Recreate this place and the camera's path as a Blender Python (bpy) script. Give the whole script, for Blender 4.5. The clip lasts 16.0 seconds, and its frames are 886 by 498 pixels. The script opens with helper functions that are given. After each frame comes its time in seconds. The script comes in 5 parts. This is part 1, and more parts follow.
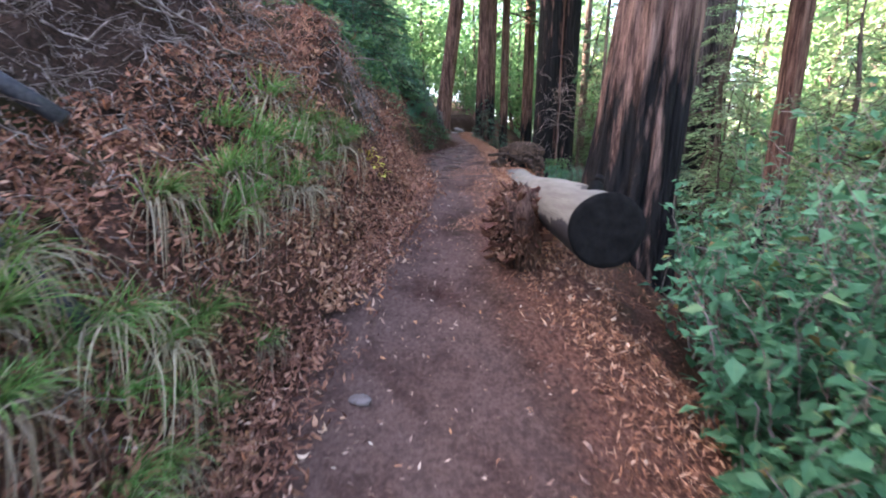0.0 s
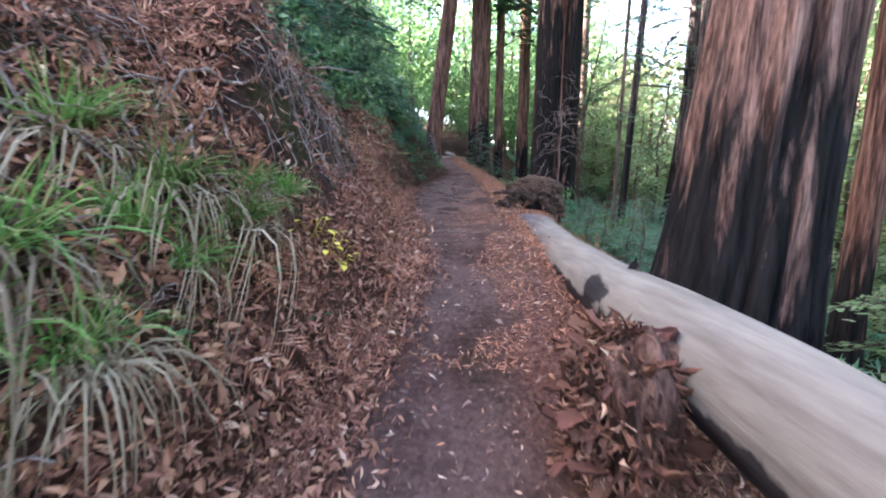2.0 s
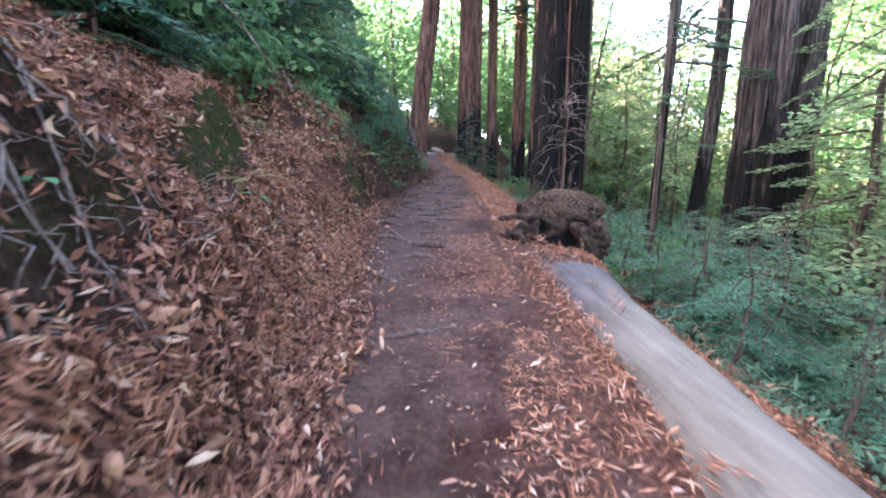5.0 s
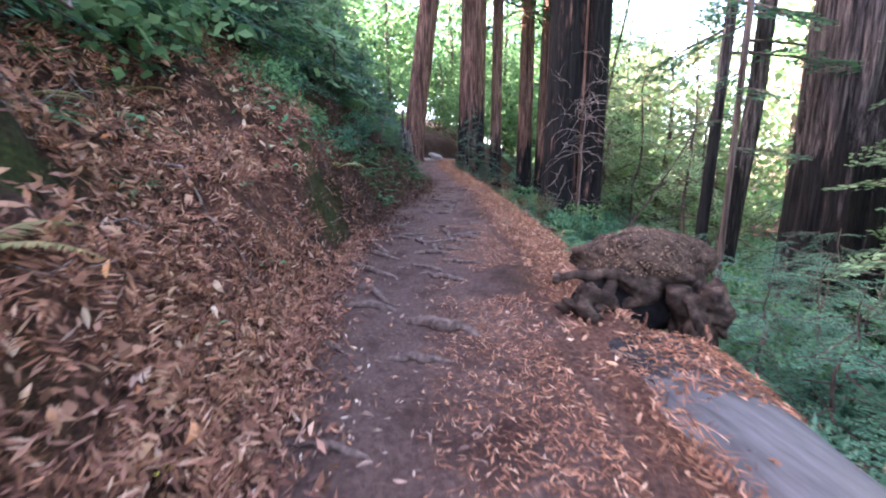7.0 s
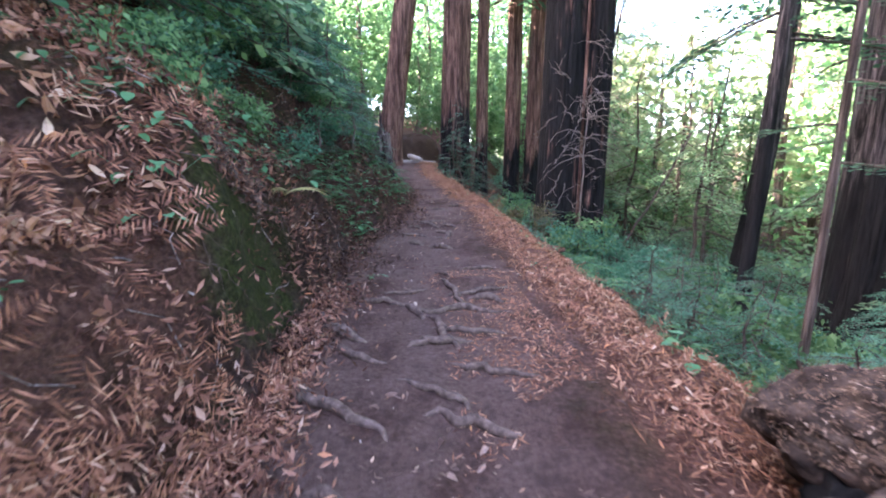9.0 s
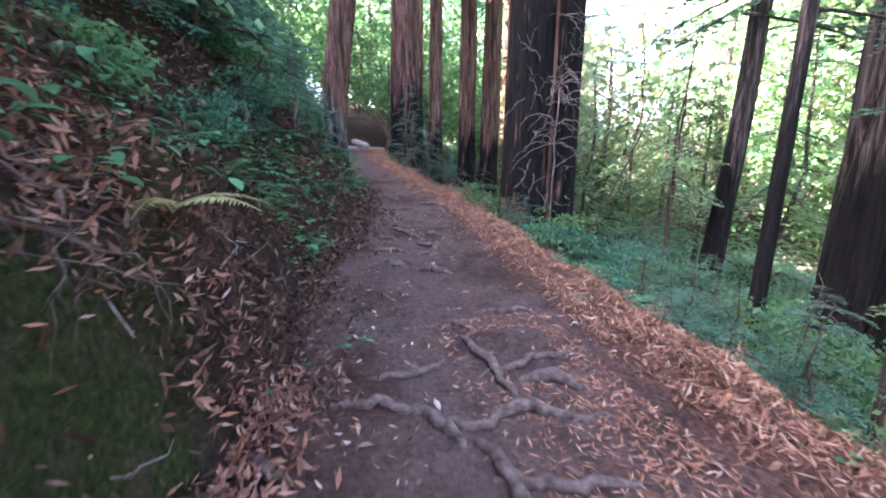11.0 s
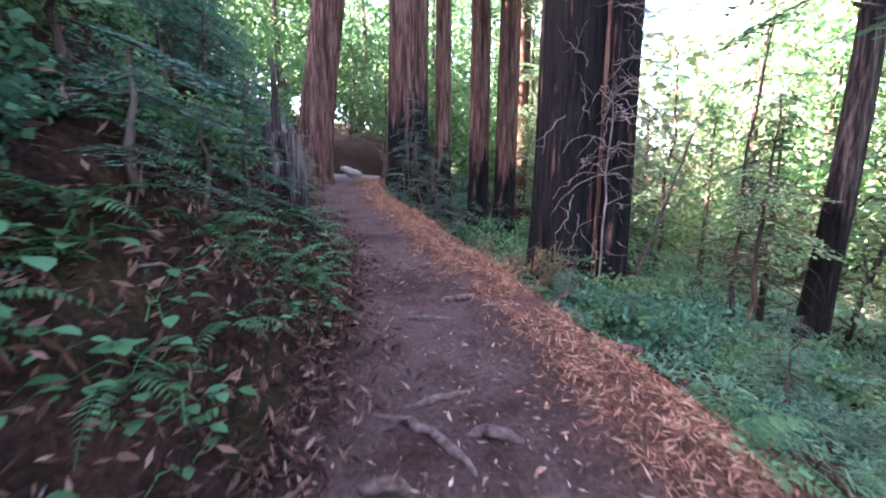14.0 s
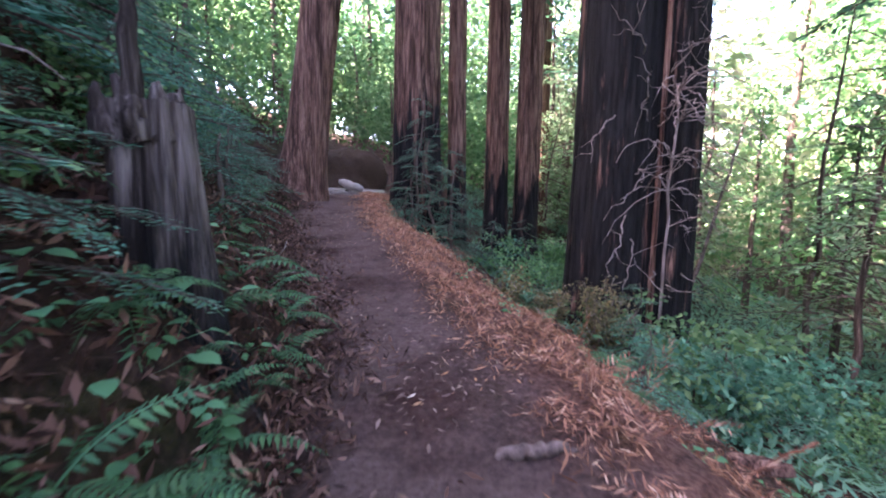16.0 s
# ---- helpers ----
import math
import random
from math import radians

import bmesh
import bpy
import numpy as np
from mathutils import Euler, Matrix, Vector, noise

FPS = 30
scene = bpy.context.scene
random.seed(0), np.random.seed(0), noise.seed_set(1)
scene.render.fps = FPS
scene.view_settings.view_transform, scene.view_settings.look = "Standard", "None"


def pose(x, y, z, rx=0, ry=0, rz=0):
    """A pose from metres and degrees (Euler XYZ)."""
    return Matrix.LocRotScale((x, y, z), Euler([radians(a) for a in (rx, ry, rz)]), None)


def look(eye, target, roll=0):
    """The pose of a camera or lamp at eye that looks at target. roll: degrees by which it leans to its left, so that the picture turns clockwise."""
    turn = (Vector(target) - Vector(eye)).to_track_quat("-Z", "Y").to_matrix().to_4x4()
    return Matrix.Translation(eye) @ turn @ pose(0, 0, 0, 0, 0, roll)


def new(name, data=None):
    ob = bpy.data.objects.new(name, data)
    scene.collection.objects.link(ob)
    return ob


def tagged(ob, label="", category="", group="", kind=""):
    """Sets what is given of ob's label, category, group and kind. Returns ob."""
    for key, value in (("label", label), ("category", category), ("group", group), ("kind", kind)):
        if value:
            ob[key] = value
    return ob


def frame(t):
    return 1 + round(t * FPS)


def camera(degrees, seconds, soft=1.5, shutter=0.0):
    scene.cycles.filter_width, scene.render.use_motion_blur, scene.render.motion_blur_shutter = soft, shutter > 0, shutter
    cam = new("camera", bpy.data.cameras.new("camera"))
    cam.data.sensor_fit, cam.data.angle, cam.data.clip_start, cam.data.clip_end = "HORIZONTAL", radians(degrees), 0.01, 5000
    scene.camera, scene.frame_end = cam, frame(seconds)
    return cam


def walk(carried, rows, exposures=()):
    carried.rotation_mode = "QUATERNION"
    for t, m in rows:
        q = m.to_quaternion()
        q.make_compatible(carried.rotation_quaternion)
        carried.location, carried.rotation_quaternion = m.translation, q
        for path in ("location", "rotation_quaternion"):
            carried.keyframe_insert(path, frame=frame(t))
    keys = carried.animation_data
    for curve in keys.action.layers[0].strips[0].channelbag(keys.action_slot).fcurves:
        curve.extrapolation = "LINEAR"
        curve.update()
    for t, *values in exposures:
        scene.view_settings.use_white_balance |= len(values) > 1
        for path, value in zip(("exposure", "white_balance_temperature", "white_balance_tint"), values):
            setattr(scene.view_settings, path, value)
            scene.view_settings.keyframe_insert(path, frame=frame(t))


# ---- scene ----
cam = camera(92.8, 16.0, soft=2.0, shutter=0.4)
METRES, EYE, TILT, LEAN, TURN = 16.0, 1.5, -12.0, 0.0, 0.0
ROWS = [
    (0.0, 0.0, 0.0, 0.0, 0.0, 0.0, -0.0),
    (0.5, -0.0034, 0.0347, 0.0122, -0.24, 0.56, -0.25),
    (1.0, -0.0054, 0.0681, 0.0257, -0.71, 1.59, -0.12),
    (1.5, -0.0049, 0.1011, 0.0389, -1.04, 2.09, -0.08),
    (2.0, -0.0074, 0.1298, 0.0497, -1.57, 2.63, 0.19),
    (2.5, -0.0064, 0.1576, 0.058, -1.98, 2.46, 0.41),
    (3.0, -0.0029, 0.1871, 0.0685, -2.28, 2.35, 0.7),
    (3.5, -0.0005, 0.2194, 0.0772, -2.33, 2.07, 0.84),
    (4.0, 0.0046, 0.2492, 0.0855, -2.45, 1.8, 0.91),
    (6.5, 0.0085, 0.4015, 0.1362, -3.42, 2.07, 0.83),
    (7.0, 0.0053, 0.4335, 0.1445, -3.54, 2.3, 0.71),
    (7.5, 0.0042, 0.4653, 0.157, -3.99, 2.39, 0.94),
    (8.0, 0.0039, 0.4954, 0.1689, -4.8, 2.47, 1.05),
    (10.5, -0.0181, 0.6302, 0.2081, -12.61, 0.18, 2.27),
    (11.0, -0.0195, 0.6562, 0.2121, -15.14, -0.05, 2.74),
    (11.5, -0.0199, 0.6852, 0.2205, -16.5, 0.25, 3.1),
    (12.0, -0.0185, 0.7158, 0.2318, -16.71, 0.48, 2.97),
    (12.5, -0.0143, 0.7477, 0.2414, -16.67, 0.93, 2.99),
    (13.0, -0.0055, 0.7756, 0.2506, -16.42, 1.57, 3.08),
    (13.5, 0.0014, 0.806, 0.2603, -16.17, 2.15, 3.02),
    (14.0, 0.0063, 0.8358, 0.2709, -15.71, 2.64, 2.93),
    (14.5, 0.0137, 0.8639, 0.2778, -15.48, 3.02, 2.65),
    (15.0, 0.0167, 0.8931, 0.2827, -15.42, 3.57, 2.48),
    (15.5, 0.021, 0.9173, 0.2901, -15.19, 3.98, 2.56),
    (16.0, 0.0256, 0.9448, 0.2978, -14.92, 4.44, 2.74),
]
PLACE = pose(0, 0, EYE, TILT, LEAN, TURN)
walk(cam, [(t, PLACE @ pose(METRES * x, METRES * y, METRES * z, 90 + pitch, roll, yaw)) for t, x, y, z, yaw, pitch, roll in ROWS],
     exposures=[(0.0, 4.8, 6750, 26), (3.5, 5.2, 6600, 26), (7.0, 5.35, 6550, 32), (11.0, 5.4, 6300, 32), (13.0, 5.4, 6350, 42), (16.0, 5.15, 6350, 42)])

# ---- light: a bright, hazy sky over a shaded wood ----
SUN_UP, SUN_AZ = radians(35.5), radians(-80)
world = bpy.data.worlds.new("sky")
scene.world = world
world.use_nodes = True
wn = world.node_tree.nodes
sky = wn.new("ShaderNodeTexSky")
sky.sky_type, sky.sun_disc = "NISHITA", False
sky.sun_elevation, sky.sun_rotation = SUN_UP, SUN_AZ
sky.air_density, sky.dust_density = 1.0, 3.0
wn["Background"].inputs["Strength"].default_value = 0.065
world.node_tree.links.new(sky.outputs["Color"], wn["Background"].inputs["Color"])
sun = new("sun", bpy.data.lights.new("sun", "SUN"))
sun.data.energy, sun.data.angle, sun.data.color = 5.0, radians(.6), (1.0, .93, .80)
sun.matrix_world = look((0, 0, 0), (-math.sin(SUN_AZ) * math.cos(SUN_UP), -math.cos(SUN_AZ) * math.cos(SUN_UP), -math.sin(SUN_UP)))


# the lie of the land: a footpath benched into a hillside, hill on one hand, valley on the other
PATH_Y = [-40, -4, 0, 1.9, 2.67, 3.2, 3.55, 4.5, 5.49, 7, 8.5, 9.6, 10.5, 12.8, 13.4, 15, 15.6, 17.5, 19.3, 20.5, 22, 24, 26, 29.6, 31.5, 34, 60, 160]
PATH_Z = [-6, -1.1, -.45, -.2, .08, .28, .42, .75, 1.0, 1.12, 1.18, 1.24, 1.33, 1.52, 1.6, 1.74, 1.84, 2.03, 2.2, 2.32, 2.5, 2.8, 3.02, 3.08, 4.3, 5.0, 9, 22]
EDGE_Y = [-4, 2.5, 3, 3.6, 4.6, 5.2, 6.3, 8, 10, 12, 13.2, 14.4, 15, 16, 16.8, 18, 19, 20.8, 22.8, 24.2, 25.5, 27, 29, 40]
EDGE_L = [-.95, -1.1, -.92, -.8, -.6, -.42, -.42, -.59, -.73, -.75, -.62, -.42, -.32, -.03, .18, .3, .25, -.1, -.37, -.05, .17, .0, -1.2, -1.2]
EDGE_R = [1.1, 1.15, .95, .85, .75, .95, 1.05, 1.2, 1.25, 1.45, 1.4, 1.45, 1.42, 1.45, 1.5, 1.42, 1.35, 1.3, 1.1, 1.1, 1.15, 1.5, 3.0, 3.0]
# from 20 m out an unseen ridge, steepened to keep sun off the path
BANK_D = [0, .08, .2, .4, .6, .9, 1.3, 2, 4, 8, 20, 70, 150]
BANK_Z = [0, .08, .35, .75, 1.02, 1.3, 1.65, 2.25, 3.7, 6.6, 16, 62, 80]
STEEP_Y = [-4, 3, 4.3, 5.4, 6.2, 7.2, 9, 10.5, 12, 13.2, 14.5, 16, 18, 20, 22, 25, 30]
STEEP = [1.0, 1.05, 1.22, 1.0, .78, .72, .8, .85, 1.2, 1.2, 1.0, 1.0, .9, .75, .6, .45, .5]
LIPS = [(5.9, 1.15, .5, .82, .55), (12.0, .75, .1, .3, .42), (8.6, .8, .7, .9, .3)]
MOSSY = (.35, .75, .7)
FALL_D = [0, .3, .5, .9, 1.5, 3, 5.5, 9, 14, 20, 30, 60, 150]
FALL_Z = [0, -.03, -.14, -.5, -.95, -1.75, -2.6, -3.1, -3.6, -3.7, -2.8, 4, 14]


def lattice(ix, iy, seed):
    v = np.sin(ix * 127.1 + iy * 311.7 + seed * 74.7) * 43758.5453
    return v - np.floor(v)


def vnoise(x, y, seed=0, wrap=0):
    """Smooth value noise from 0 to 1; wrap: period in x."""
    x, y = np.asarray(x, float), np.asarray(y, float)
    ix, iy = np.floor(x), np.floor(y)
    fx, fy = x - ix, y - iy
    fx, fy = fx * fx * (3 - 2 * fx), fy * fy * (3 - 2 * fy)
    jx = ix + 1
    if wrap:
        ix, jx = ix % wrap, jx % wrap
    a, b = lattice(ix, iy, seed), lattice(jx, iy, seed)
    c, d = lattice(ix, iy + 1, seed), lattice(jx, iy + 1, seed)
    return (a * (1 - fx) + b * fx) * (1 - fy) + (c * (1 - fx) + d * fx) * fy


def height(x, y):
    x, y = np.asarray(x, float), np.asarray(y, float)
    z = np.interp(y, PATH_Y, PATH_Z)
    left, right = np.interp(y, EDGE_Y, EDGE_L), np.interp(y, EDGE_Y, EDGE_R)
    wob = .16 * (vnoise(y * 1.3, y * 0 + 3.3, 5) - .5)
    dl, dr = np.maximum(left + wob - x, 0), np.maximum(x - right - wob, 0)
    deep = np.clip((dr - 6) / 14, 0, 1)
    z = z * (1 - deep) + np.minimum(z, 1.2) * deep
    steep = np.interp(y, STEEP_Y, STEEP)
    # the unseen ridge drops past y 38 to let sun into the valley
    steep = steep + (np.interp(y, [38, 50], [1, .45]) - steep) * np.clip((dl - 4) / 20, 0, 1)
    up = np.interp(dl, BANK_D, BANK_Z) * steep
    down = np.interp(dr, FALL_D, FALL_Z) * np.interp(y, [-4, 4, 9], [.8, .8, 1])
    rough = np.clip(dl / .5, 0, 1) * (.36 * (vnoise(x * 1.7, y * 1.7, 1) - .5) + .30 * (vnoise(x * 4, y * 4, 2) - .5) + .13 * (vnoise(x * 14, y * 14, 6) - .5))
    rough = rough + np.clip(dr / .6, 0, 1) * (.22 * (vnoise(x * 1.4, y * 1.4, 3) - .5) + .09 * (vnoise(x * 5, y * 5, 4) - .5))
    for y0, half, d0, d1, rise in LIPS:
        lip = np.clip((dl - d0 - .12 * (vnoise(y * 2.3, y * 0 + y0, 12) - .5)) / (d1 - d0), 0, 1)
        up = up + rise * np.exp(-((y - y0) / half) ** 4) * lip * lip * (3 - 2 * lip) * np.interp(dl, [d1, d1 + .9, d1 + 2.5], [1, .55, 0])
    mid = np.clip((left + right) / 2 - x, -.6, .6)
    worn = .035 * (vnoise(x * 3, y * 3, 8) - .5) + .016 * (vnoise(x * 7 + y, y * 7 - x, 9) - .5) + .09 * mid * mid
    far = np.clip((np.abs(x) - 12) / 20, 0, 1) * 1.6 * (vnoise(x * .12, y * .12, 7) - .5)
    return z + up + down + rough + worn + far


# ---- materials ----
def material(name, rough=.8):
    m = bpy.data.materials.new(name)
    m.use_nodes = True
    nt = m.node_tree
    b = nt.nodes["Principled BSDF"]
    b.inputs["Roughness"].default_value = rough
    b.inputs["Specular IOR Level"].default_value = .1
    return m, nt, b


def node(nt, kind, **values):
    n = nt.nodes.new(kind)
    for k, v in values.items():
        n.inputs[k.replace("_", " ")].default_value = v
    return n


def ramp(nt, fac, stops):
    n = nt.nodes.new("ShaderNodeValToRGB")
    e = n.color_ramp.elements
    while len(e) < len(stops):
        e.new(1)
    for el, (p, c) in zip(e, stops):
        el.position, el.color = p, (*c, 1)
    nt.links.new(fac, n.inputs["Fac"])
    return n.outputs["Color"]


def mix(nt, fac, a, b, how="MIX"):
    n = nt.nodes.new("ShaderNodeMix")
    n.data_type, n.blend_type = "RGBA", how
    for slot, v in ((0, fac), (6, a), (7, b)):
        if isinstance(v, (int, float)):
            n.inputs[slot].default_value = v
        elif isinstance(v, tuple):
            n.inputs[slot].default_value = (*v, 1)
        else:
            nt.links.new(v, n.inputs[slot])
    return n.outputs[2]


def grain(nt, scale, detail=4, stretch=None, rough=.6):
    """Noise in object space; stretch: scale per axis."""
    co = nt.nodes.new("ShaderNodeTexCoord").outputs["Object"]
    if stretch:
        mp = nt.nodes.new("ShaderNodeMapping")
        mp.inputs["Scale"].default_value = stretch
        nt.links.new(co, mp.inputs["Vector"])
        co = mp.outputs["Vector"]
    n = node(nt, "ShaderNodeTexNoise", Scale=scale, Detail=detail, Roughness=rough)
    nt.links.new(co, n.inputs["Vector"])
    return n.outputs["Fac"]


def bump(nt, b, fac, strength, dist):
    n = node(nt, "ShaderNodeBump", Strength=strength, Distance=dist)
    nt.links.new(fac, n.inputs["Height"])
    nt.links.new(n.outputs["Normal"], b.inputs["Normal"])


def sharpen(nt, fac, lo, hi):
    n = node(nt, "ShaderNodeMapRange")
    n.inputs["From Min"].default_value, n.inputs["From Max"].default_value = lo, hi
    nt.links.new(fac, n.inputs["Value"])
    return n.outputs["Result"]


def earth(name, dark, light, stain, moss=None):
    m, nt, b = material(name, .9)
    a, c, d = grain(nt, 2.2, 6), grain(nt, 26, 6), grain(nt, 120, 3)
    col = ramp(nt, c, [(.3, dark), (.7, light)])
    col = mix(nt, sharpen(nt, a, .45, .7), col, stain)
    col = mix(nt, sharpen(nt, d, .62, .75), col, tuple(min(1, 2.2 * v) for v in light))
    if moss:
        col = mix(nt, sharpen(nt, grain(nt, 1.1, 7), .48, .62), col, moss)
    nt.links.new(col, b.inputs["Base Color"])
    bump(nt, b, mix(nt, .35, c, d), .9, .03)
    return m


def woodland_floor():
    """Bare trodden earth, dark mossy soil and orange-brown duff, shared by path and hillside."""
    m, nt, b = material("woodland_floor", .92)

    def share(name):
        n = nt.nodes.new("ShaderNodeAttribute")
        n.attribute_name = name
        return n.outputs["Fac"]

    def ragged(fac, amount, scale):
        n = nt.nodes.new("ShaderNodeMath")
        n.operation = "MULTIPLY_ADD"
        n.inputs[1].default_value = amount
        nt.links.new(grain(nt, scale, 6), n.inputs[0])
        nt.links.new(fac, n.inputs[2])
        return n.outputs[0]

    big, mid, fine, grit = grain(nt, 1.4, 5), grain(nt, 7, 6), grain(nt, 34, 6), grain(nt, 150, 3)
    trod = ramp(nt, fine, [(.28, (.075, .046, .038)), (.52, (.125, .079, .066)), (.78, (.175, .117, .1))])
    trod = mix(nt, sharpen(nt, mid, .5, .78), trod, (.066, .04, .033))
    trod = mix(nt, sharpen(nt, big, .45, .7), trod, (.16, .108, .094), "SOFT_LIGHT")
    trod = mix(nt, sharpen(nt, grit, .7, .78), trod, (.21, .155, .13))
    # soil darkened so the shade between leaves and in hollows is in its colour
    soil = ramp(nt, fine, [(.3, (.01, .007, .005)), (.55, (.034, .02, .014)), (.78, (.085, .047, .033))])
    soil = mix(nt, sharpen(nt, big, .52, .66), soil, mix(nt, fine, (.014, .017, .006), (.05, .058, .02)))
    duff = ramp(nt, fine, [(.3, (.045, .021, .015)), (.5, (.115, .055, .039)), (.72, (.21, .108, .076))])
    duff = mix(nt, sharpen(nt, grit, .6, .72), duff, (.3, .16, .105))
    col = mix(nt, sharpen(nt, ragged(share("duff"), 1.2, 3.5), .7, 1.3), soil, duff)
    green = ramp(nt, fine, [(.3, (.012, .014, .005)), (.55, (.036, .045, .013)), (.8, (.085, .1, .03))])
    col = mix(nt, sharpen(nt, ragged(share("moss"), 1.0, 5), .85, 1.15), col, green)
    col = mix(nt, sharpen(nt, ragged(share("worn"), 1.5, 6), .75, 1.55), col, trod)
    nt.links.new(col, b.inputs["Base Color"])
    bump(nt, b, mix(nt, .35, mix(nt, .5, mid, fine), grit), 1.0, .08)
    return m


M_FLOOR = woodland_floor()
M_CLEARING = earth("pale_earth", (.15, .125, .115), (.26, .225, .21), (.2, .165, .15))


def leafy(name, stops, trans=.35, rough=.5, tint=None):
    """Leaves: colour per leaf, light passing through."""
    m, nt, b = material(name, rough)
    rnd = nt.nodes.new("ShaderNodeNewGeometry").outputs["Random Per Island"]
    col = ramp(nt, rnd, stops)
    obr = nt.nodes.new("ShaderNodeObjectInfo").outputs["Random"]
    hsv = node(nt, "ShaderNodeHueSaturation", Saturation=1.0)
    nt.links.new(col, hsv.inputs["Color"])
    nt.links.new(sharpen_to(nt, obr, .7, 1.3), hsv.inputs["Value"])
    nt.links.new(sharpen_to(nt, obr, .49, .515), hsv.inputs["Hue"])
    col = hsv.outputs["Color"]
    nt.links.new(col, b.inputs["Base Color"])
    if trans:
        tr = nt.nodes.new("ShaderNodeBsdfTranslucent")
        nt.links.new(col, tr.inputs["Color"])
        mx = nt.nodes.new("ShaderNodeMixShader")
        mx.inputs[0].default_value = trans
        nt.links.new(b.outputs[0], mx.inputs[1])
        nt.links.new(tr.outputs[0], mx.inputs[2])
        nt.links.new(mx.outputs[0], nt.nodes["Material Output"].inputs["Surface"])
    return m


def sharpen_to(nt, fac, lo, hi):
    n = node(nt, "ShaderNodeMapRange")
    n.inputs["To Min"].default_value, n.inputs["To Max"].default_value = lo, hi
    nt.links.new(fac, n.inputs["Value"])
    return n.outputs["Result"]


M_LITTER = leafy("dead_leaves", [(0, (.045, .02, .014)), (.3, (.115, .05, .035)), (.65, (.215, .097, .066)), (.9, (.3, .15, .104)), (.97, (.36, .24, .18)), (1, (.38, .13, .06))], .1, .75)
M_OAKLEAF = leafy("oak_leaves", [(0, (.06, .027, .019)), (.3, (.15, .066, .045)), (.62, (.255, .117, .078)), (.88, (.34, .18, .125)), (.97, (.42, .3, .23)), (1, (.4, .13, .06))], .12, .65)
M_NEEDLES = leafy("dead_needles", [(0, (.08, .032, .021)), (.45, (.2, .084, .052)), (.85, (.33, .15, .093)), (1, (.42, .26, .18))], .1, .75)
M_PATHLEAF = leafy("trodden_leaves", [(0, (.06, .035, .028)), (.5, (.14, .085, .066)), (.8, (.25, .165, .13)), (.92, (.36, .16, .08)), (1, (.46, .38, .31))], .05, .7)
M_FERN = leafy("fern_green", [(0, (.03, .085, .035)), (.6, (.05, .13, .055)), (1, (.09, .18, .07))], .35)
M_REDWOODLEAF = leafy("redwood_green", [(0, (.032, .11, .066)), (.6, (.064, .185, .112)), (1, (.115, .265, .16))], .45)
# lighter copy of redwood green, the valley's hazy brightness put into its colour
M_COVER = leafy("valley_fern", [(0, (.075, .19, .125)), (.6, (.125, .27, .17)), (1, (.19, .34, .21))], .45)
M_HERB = leafy("herb_green", [(0, (.045, .14, .06)), (.7, (.075, .2, .085)), (1, (.12, .26, .1))], .35, .4)
M_BUSH = leafy("bush_green", [(0, (.022, .08, .036)), (.5, (.052, .155, .075)), (.92, (.1, .24, .125)), (.97, (.17, .2, .07)), (1, (.2, .12, .05))], .35, .4)
M_YELLOW = leafy("yellow_leaf", [(0, (.5, .4, .06)), (.6, (.62, .52, .1)), (1, (.3, .36, .07))], .4)
M_GRASS = leafy("grass_blades", [(0, (.05, .13, .03)), (.5, (.095, .2, .05)), (.8, (.16, .26, .08)), (.9, (.25, .24, .12)), (1, (.36, .32, .22))], .3)
M_STRAW = leafy("dry_grass", [(0, (.1, .075, .05)), (.5, (.19, .15, .1)), (1, (.31, .26, .19))], .2)
M_PALEFERN = leafy("fading_fern", [(0, (.2, .17, .07)), (.6, (.3, .25, .11)), (1, (.16, .2, .07))], .35)
# darker copy of the dead leaves, with the upper bank's shade in its colour
M_SHADELITTER = leafy("damp_dead_leaves", [(0, (.02, .01, .007)), (.4, (.055, .027, .019)), (.8, (.11, .056, .04)), (1, (.22, .13, .095))], .05, .8)
M_CANOPY = leafy("canopy_green", [(0, (.05, .13, .055)), (.5, (.105, .22, .09)), (1, (.19, .32, .14))], .5)
M_CANOPYDARK = leafy("conifer_green", [(0, (.025, .075, .04)), (.6, (.045, .12, .06)), (1, (.08, .17, .08))], .4)
# needle green paled so the valley's hazy light sits in the colour
M_PALELEAF = leafy("pale_needles", [(0, (.09, .17, .085)), (.5, (.16, .26, .13)), (1, (.26, .35, .2))], .55)
# lightened well past plain foliage, so sunlight is painted into the leaf
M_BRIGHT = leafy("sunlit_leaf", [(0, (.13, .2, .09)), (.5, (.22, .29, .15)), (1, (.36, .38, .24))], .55)


